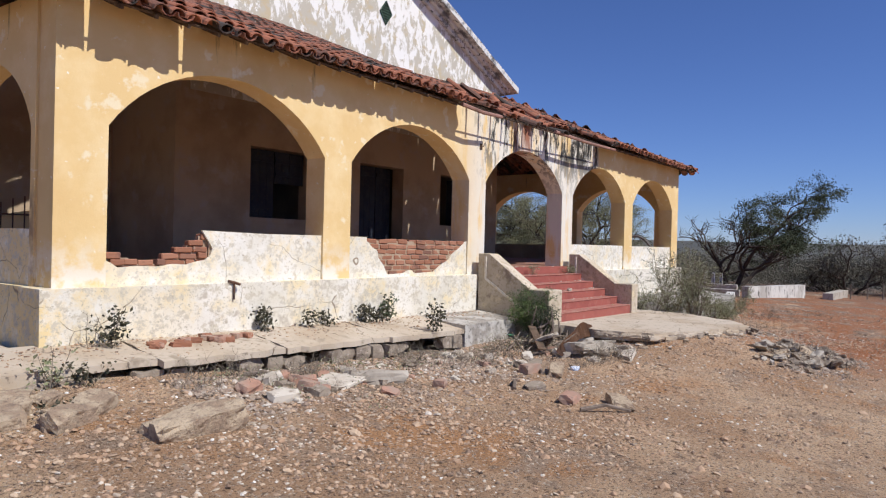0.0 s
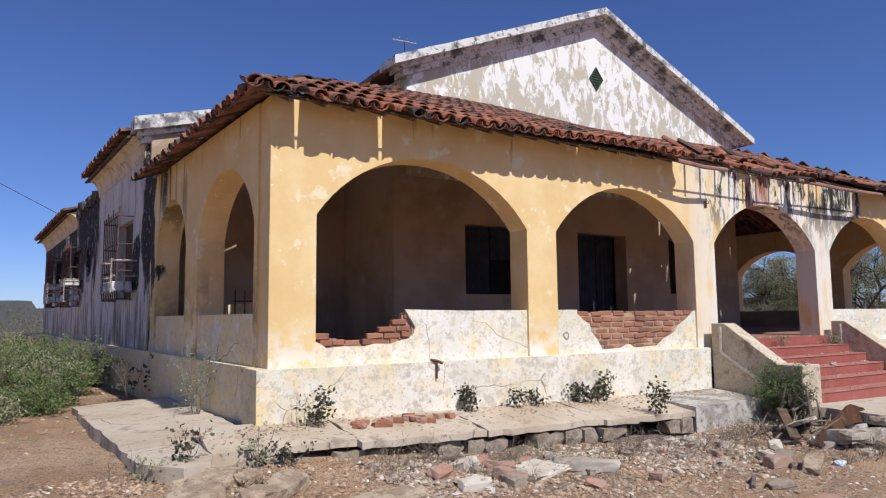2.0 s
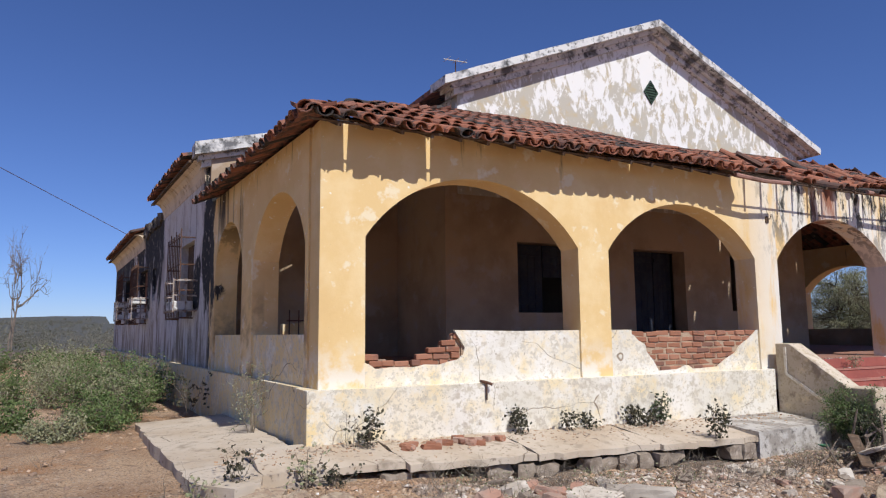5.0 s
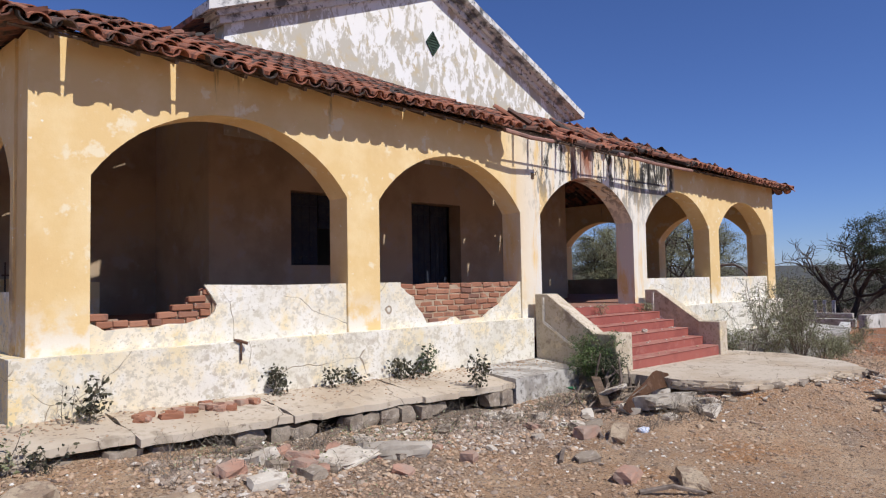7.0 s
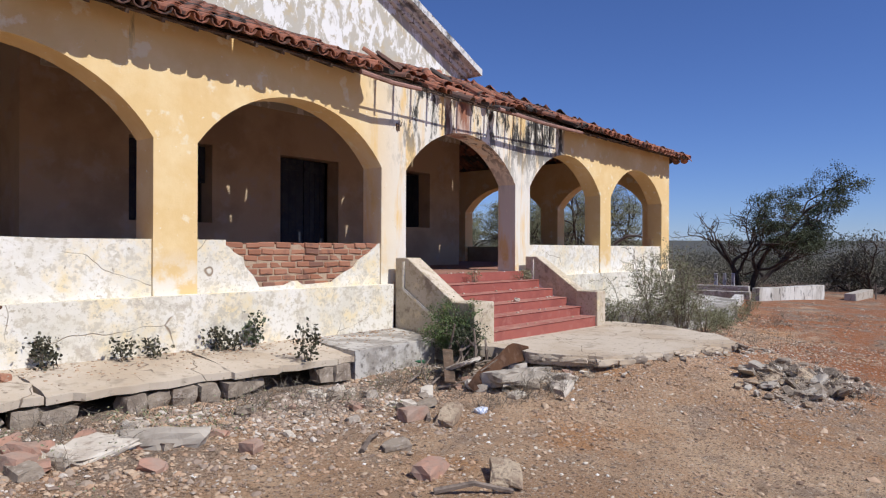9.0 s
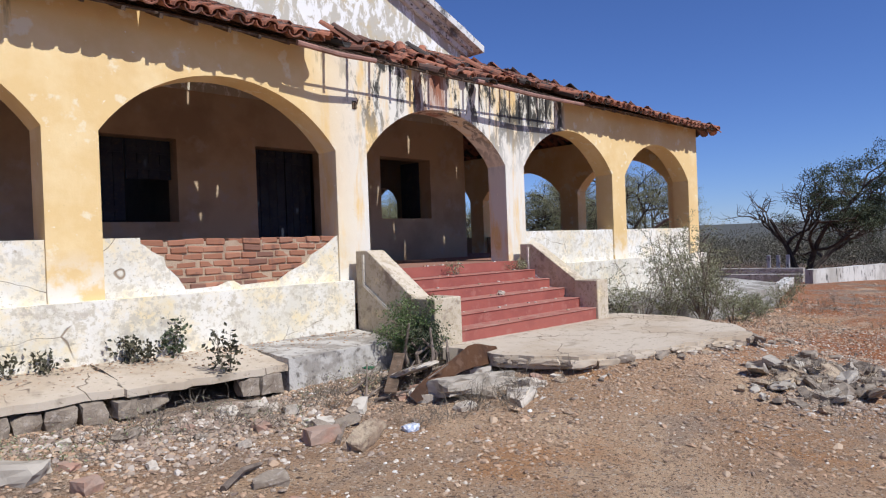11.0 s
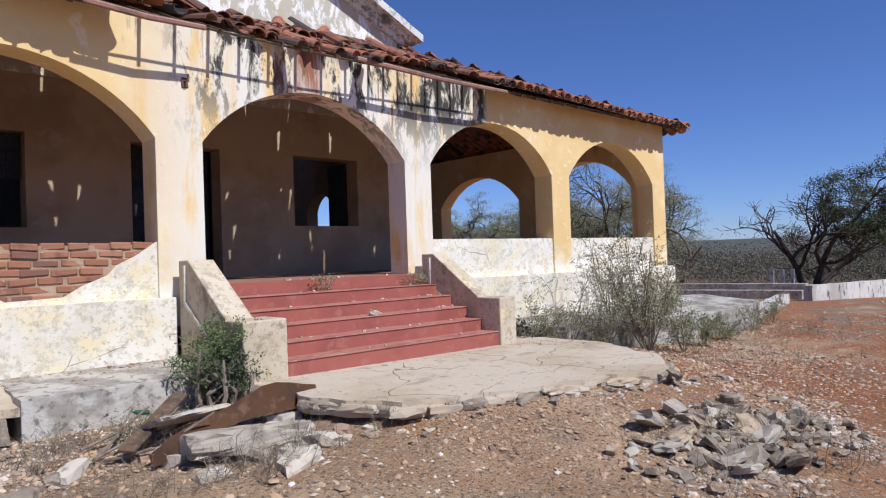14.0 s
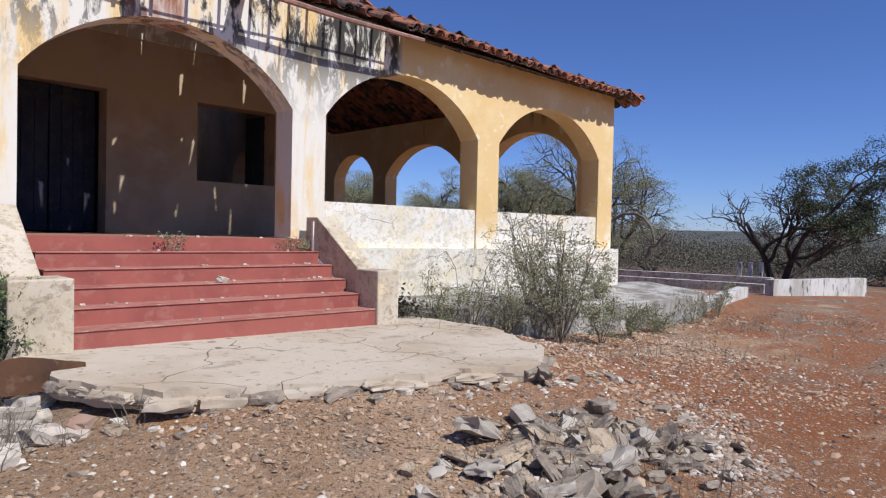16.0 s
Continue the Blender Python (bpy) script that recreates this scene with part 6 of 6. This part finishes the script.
shrub("tall_weed", "dark wilted stalk by the side plinth", wp.x, wp.y, -0.12, 0.72, 0.16, 5, 3, 6, 0.07, LEAF_WILT, STRAW, 112, category="weed", aspect=0.7)
r_side = random.Random(91)
for i in range(16):
    x, y = -r_side.uniform(1.6, 7.5), r_side.uniform(13, 26)
    shrub("green_bush", "low grey-green bush on the open ground", x, y, gz(x, y) - 0.05, r_side.uniform(0.7, 1.3), 1.3, 14, 7, 12, 0.085, LEAF_DRY if i % 3 else LEAF_FRESH, STRAW, 200 + i, "field bushes")
for i, (x, y, h) in enumerate(((-2.0, 3.9, 0.62), (-2.55, 3.3, 0.5), (-1.75, 4.7, 0.8), (-3.1, 4.3, 0.55), (-1.75, 5.4, 0.95), (-2.3, 6.2, 1.05), (-1.35, 6.5, 1.0), (-2.9, 7.4, 0.95), (-1.8, 7.6, 1.2), (-1.1, 8.4, 1.0), (-2.5, 8.9, 1.1), (-3.6, 8.6, 0.8), (-1.5, 10.2, 1.1), (-3.0, 11.0, 0.9), (-4.4, 11.5, 0.8))):
    shrub("green_bush", "sprawling grey-green bush beside the side wall", x, y, gz(x, y) - 0.05, h, 0.95, 20, 9, 16, 0.045, LEAF_FRESH if i % 3 != 1 else LEAF_DRY, STRAW, 120 + i, "side bushes")
for i, (x, y) in enumerate(((-4.4, 19.5), (-4.0, 20.2), (-5.6, 21))):
    shrub("cactus_bush", "dark upright bush on the open ground", x, y, gz(x, y), 1.1 - 0.2 * i, 0.3, 10, 5, 8, 0.08, LEAF_DARK, STRAW, 140 + i, "dark bushes")
# weeds growing on the steps
for i, (x, y, z, h) in enumerate(((8.55, -0.22, 0.50, 0.30), (9.85, -0.25, 0.50, 0.24), (10.0, -0.24, 0.50, 0.18))):
    shrub("weed", "small green weed rooted on the red steps", x, y, z, h, 0.12, 6, 4, 8, 0.026, LEAF_DRY, STRAW, 150 + i, "step weeds", "weed")


def make_dry_weeds():
    """Dry twiggy weeds over the rubble below the apron and round the heap."""
    r = random.Random(23)
    bm = bmesh.new()
    def tuft(x, y, h, n):
        z = ground_z(x, y)
        for k in range(n):
            a = r.uniform(0, 6.28)
            d = Vector((math.cos(a) * r.uniform(0.1, 0.9), math.sin(a) * r.uniform(0.1, 0.9), 1))
            pts, e = limb(bm, r, Vector((x + r.gauss(0, 0.04), y + r.gauss(0, 0.04), z - 0.02)), d, h * r.uniform(0.5, 1.1), 0.003, 0.22, 0.0, 3, 3)
            for m in range(3):
                q = r.choice(pts[1:])
                limb(bm, r, q, Vector((r.gauss(0, 1), r.gauss(0, 1), r.gauss(0.4, 0.5))), h * 0.35, 0.0018, 0.3, 0.0, 3, 2)
    for i in range(95):
        x = r.uniform(0.4, 6.8)
        tuft(x, -1.12 - abs(r.gauss(0, 0.42)) - (0.3 if x > 4.5 else 0), r.uniform(0.12, 0.30), r.randint(4, 8))
    for i in range(26):
        tuft(6.2 + r.gauss(0, 0.4), -2.85 + r.gauss(0, 0.12), r.uniform(0.14, 0.30), 6)
    for i in range(30):
        tuft(9.0 + r.gauss(0, 0.7), -4.9 + r.gauss(0, 0.35), r.uniform(0.15, 0.30), 5)
    for i in range(60):
        tuft(r.uniform(10.5, 21), -2.0 - abs(r.gauss(0, 1.2)), r.uniform(0.12, 0.34), 5)
    for i in range(40):
        tuft(-r.uniform(1.4, 7), r.uniform(-1.5, 8), r.uniform(0.12, 0.3), 5)
    ob = obj_from("dry_weeds", bm, STRAW)
    tagged(ob, "dry brown twiggy weeds over the rubble", "weeds", "", "stuff")
    lv = Leaves(31)
    for i in range(60):
        x, y = r.uniform(0.6, 6.6), -1.2 - abs(r.gauss(0, 0.45))
        for k in range(26):
            lv.add((x + r.gauss(0, 0.09), y + r.gauss(0, 0.09), ground_z(x, y) + abs(r.gauss(0, 0.07))), r.uniform(0.012, 0.035), 0.5)
    tagged(new("low_weeds", lv.mesh("low_weeds", LEAF_DRY)), "low grey-green weeds among the rubble", "weeds", "", "stuff")


make_dry_weeds()


# ---- small things ----
def stick(name, label, pts, r0, r1, mat_, category="branch", group=""):
    bm = bmesh.new()
    tube(bm, pts, r0, r1, 6)
    return tagged(obj_from(name, bm, mat_), label, category, group)


def make_small():
    r = random.Random(77)
    # pipe stub with a short cross-piece on the plinth
    tap = thing("pipe_stub", "rusty T-shaped pipe stub on the plinth", "pipe", at=(1.93, -0.15, 0.44))
    bm = bmesh.new()
    tube(bm, [(0, 0, -0.10), (0, 0, 0.10)], 0.012, 0.012, 7)
    part("stem", bm, IRON, tap)
    bm = bmesh.new()
    tube(bm, [(-0.07, 0.02, 0.115), (0.0, 0.0, 0.10), (0.05, -0.05, 0.075)], 0.017, 0.017, 7)
    part("cross_piece", bm, IRON, tap)
    # dead stalks and planks by the stairs
    for i in range(16):
        x, y = 5.9 + r.uniform(-0.5, 0.7), -1.55 - r.uniform(0, 0.5)
        a = r.uniform(-0.6, 0.9)
        l = r.uniform(0.35, 0.8)
        z = ground_z(x, y) + 0.03
        stick("dead_branch", "grey dead branch in the debris by the stairs", [(x, y, z), (x + l * 0.5 * math.cos(a), y + l * 0.5 * math.sin(a), z + 0.06), (x + l * math.cos(a), y + l * math.sin(a), z + r.uniform(0.02, 0.28))], 0.014, 0.007, GREYWOOD, group="dead branches")
    for i in range(7):
        x, y = 6.55 + r.uniform(-0.15, 0.25), -1.55 + r.uniform(-0.3, 0.2)
        stick("dead_stalk", "broad grey dead stalk leaning by the bush", [(x, y, -0.42), (x + r.uniform(-0.08, 0.1), y, -0.22), (x + r.uniform(-0.15, 0.3), y + r.uniform(-0.1, 0.1), r.uniform(-0.12, 0.12))], 0.03, 0.010, GREYWOOD, group="dead stalks")
    for i, (x0, y0, x1, y1) in enumerate(((3.55, -3.0, 3.95, -2.75), (4.6, -2.75, 4.95, -2.4), (3.35, -3.9, 3.75, -4.25), (1.3, -1.25, 1.6, -1.5), (1.0, -1.6, 1.15, -1.55))):
        stick("fallen_branch", "short dark fallen branch on the earth", [(x0, y0, ground_z(x0, y0) + 0.02), ((x0 + x1) / 2, (y0 + y1) / 2, ground_z(x0, y0) + 0.06), (x1, y1, ground_z(x1, y1) + 0.02)], 0.024, 0.016, GREYWOOD, group="fallen branches")
    # flat dark plank
    bm = bmesh.new()
    box(bm, -0.42, 0.42, -0.06, 0.06, -0.012, 0.012)
    bevel_all(bm, 0.004)
    bm.transform(pose(5.95, -1.86, -0.30, 6, -16, 42))
    tagged(obj_from("plank", bm, WOOD), "dark weathered plank leaning in the debris", "plank")
    # antenna on the roof
    ant = thing("antenna", "thin metal aerial on the roof", "antenna", at=(4.45, 5.3, 5.7))
    bm = bmesh.new()
    tube(bm, [(0, 0, 0), (0, 0, 1.15)], 0.012, 0.012, 5)
    part("mast", bm, IRON, ant)
    PALEMETAL = make_simple("pale_metal", (0.55, 0.55, 0.55), (0.45, 0.45, 0.44), 9, rough=0.5)
    bm = bmesh.new()
    tube(bm, [(-0.28, 0.0, 1.15), (0.28, 0.0, 1.17)], 0.012, 0.012, 5)
    part("boom", bm, PALEMETAL, ant)
    for k in (-0.2, 0.0, 0.2):
        bm = bmesh.new()
        tube(bm, [(k, -0.15, 1.16), (k, 0.15, 1.16)], 0.006, 0.006, 4)
        part("element", bm, PALEMETAL, ant)
    # power line off the west side
    pts = [Vector((-1.2, 19.0, 4.50)) + Vector((-5.8, -4.5, 2.35)) * (i * 0.25) for i in range(13)]
    stick("power_line", "thin black power line from the rear wing", pts, 0.010, 0.010, IRON, "cable")
    # curved pale dead limb beyond the porch corner
    stick("dead_limb", "curved pale dead limb beyond the porch", [(27.2, 6.9, -1.2), (27.1, 6.7, 0.3), (27.0, 6.35, 1.3), (27.0, 5.8, 1.60), (27.0, 5.3, 1.60), (27.0, 4.99, 1.45), (27.0, 4.72, 1.12), (27.0, 4.62, 0.84), (27.0, 4.56, 0.55)], 0.07, 0.04, BARE)
    stick("dead_limb", "broken pale end of the hanging dead limb", [(27.0, 4.14, 0.95), (27.0, 4.36, 0.72), (27.0, 4.50, 0.50), (27.0, 4.72, 0.46), (27.0, 4.80, 0.25), (27.0, 4.87, 0.02)], 0.03, 0.075, BARE)
    # fence posts and white hives far off
    for i, x in enumerate((34.0, 35.5, 37.0, 38.5)):
        stick("fence_post", "thin pale fence post on the far ground", [(x, -2.2 - 0.5 * i, -1.5), (x + 0.04, -2.2 - 0.5 * i, -0.35)], 0.035, 0.03, BARE, "fence post", "fence posts")
    for i in range(3):
        bm = bmesh.new()
        box(bm, 0, 0.13, 0, 0.15, -1.3, -0.10)
        bevel_all(bm, 0.02)
        bm.transform(pose(33.2 + 0.22 * i, 4.15 - 0.33 * i, 0))
        tagged(obj_from("white_marker", bm, GARDEN), "small white post beside the tank", "post", "white posts")
    # two low grave-like blocks by the fence
    bm = bmesh.new()
    box(bm, 31.2, 35.5, -1.9, -1.5, -1.5, -0.72)
    structure("far_kerb", bm, CONCRETE, "low grey kerb beyond the garden wall", "kerb")
    # litter: pebbles and leaves on the steps and landing
    for i in range(46):
        k = r.randint(0, 5)
        x = r.uniform(7.35, 10.0)
        y = -1.52 + k * 0.272 + r.uniform(0.10, 0.24)
        z = -0.20 + (k + 1) * 0.14 if k < 5 else Z_FLOOR
        s = r.uniform(0.008, 0.022)
        bm = bmesh.new()
        chunk(bm, (s * 2, s * 1.5, s), Matrix(), 900 + i)
        ob = obj_from("pebble", bm, LIMESTONE if i % 3 else TANSTONE)
        ob.location = (x, min(y, 0.25), z + s * 0.35)
        tagged(ob, "small pale pebble on the red steps", "pebble", "step pebbles")
    rubble("pebble", "white fist-sized stone on the red steps", "stone", 8.72, -0.92, (0.105, 0.08, 0.06), LIMESTONE, 25, (12, 8), 0.05, z=-0.20 + 3 * 0.14, seed=61, cuts=3, amount=0.26)
    # empty bulb bracket on the wall
    lamp = thing("wall_bracket", "broken rusty lamp bracket on the wall", "bracket", at=(7.02, 0.0, 2.78))
    bm = bmesh.new()
    tube(bm, [(0, 0.0, 0.02), (0, -0.06, 0.0), (0.01, -0.08, 0.07)], 0.012, 0.006, 5)
    part("arm", bm, IRON, lamp)
    bm = bmesh.new()
    chunk(bm, (0.07, 0.03, 0.10), Matrix(), 5)
    part("plate", bm, WOOD, lamp)
    # white rag-like litter out on the ground
    rubble("litter", "white plastic litter lying on the earth", "litter", -5.8, 11.8, (0.5, 0.2, 0.06), LIMESTONE, 10, (0, 0), 0.0, seed=63)
    for i in range(60):
        x, y = -r.uniform(2, 14), r.uniform(26, 34)
        s = r.uniform(0.15, 0.5)
        rubble("far_stone", "pale stone in a low far heap", "stone", x, y, (s * 1.4, s, s * 0.7), LIMESTONE if i % 2 else PINKSTONE, r.uniform(0, 180), (0, 0), 0.15, "far stone heap", seed=1000 + i)


make_small()


# green bottle and crushed packet in the debris
def make_litter():
    p = Paint("green_plastic", (0.02, 0.11, 0.05), 0.4)
    g = p.done()
    bm = bmesh.new()
    prof = [(0.0, 0.032), (0.13, 0.034), (0.17, 0.026), (0.20, 0.012), (0.225, 0.012)]
    rings = [[bm.verts.new((rr * math.cos(k * math.pi / 5), u, rr * math.sin(k * math.pi / 5))) for k in range(10)] for u, rr in prof]
    for a, b in zip(rings, rings[1:]):
        for k in range(10):
            bm.faces.new((a[k], a[(k + 1) % 10], b[(k + 1) % 10], b[k]))
    bm.faces.new(rings[0][::-1])
    bm.faces.new(rings[-1])
    bm.transform(pose(6.08, -1.38, -0.33, 8, 0, 70) @ Matrix.Scale(0.6, 4))
    tagged(obj_from("bottle", bm, g, True), "crushed green plastic bottle in the debris", "bottle")
    p = Paint("blue_white_wrapper", (0.35, 0.40, 0.52), 0.4)
    p.patches((0.75, 0.76, 0.80), 30, 0.45, 0.55)
    bm = bmesh.new()
    chunk(bm, (0.14, 0.08, 0.06), pose(0, 0, 0), 88, 2, 0.2)
    ob = obj_from("wrapper", bm, p.done())
    ob.location = (5.25, -2.85, ground_z(5.25, -2.85) + 0.02)
    tagged(ob, "crumpled pale blue plastic wrapper on the earth", "litter")


make_litter()
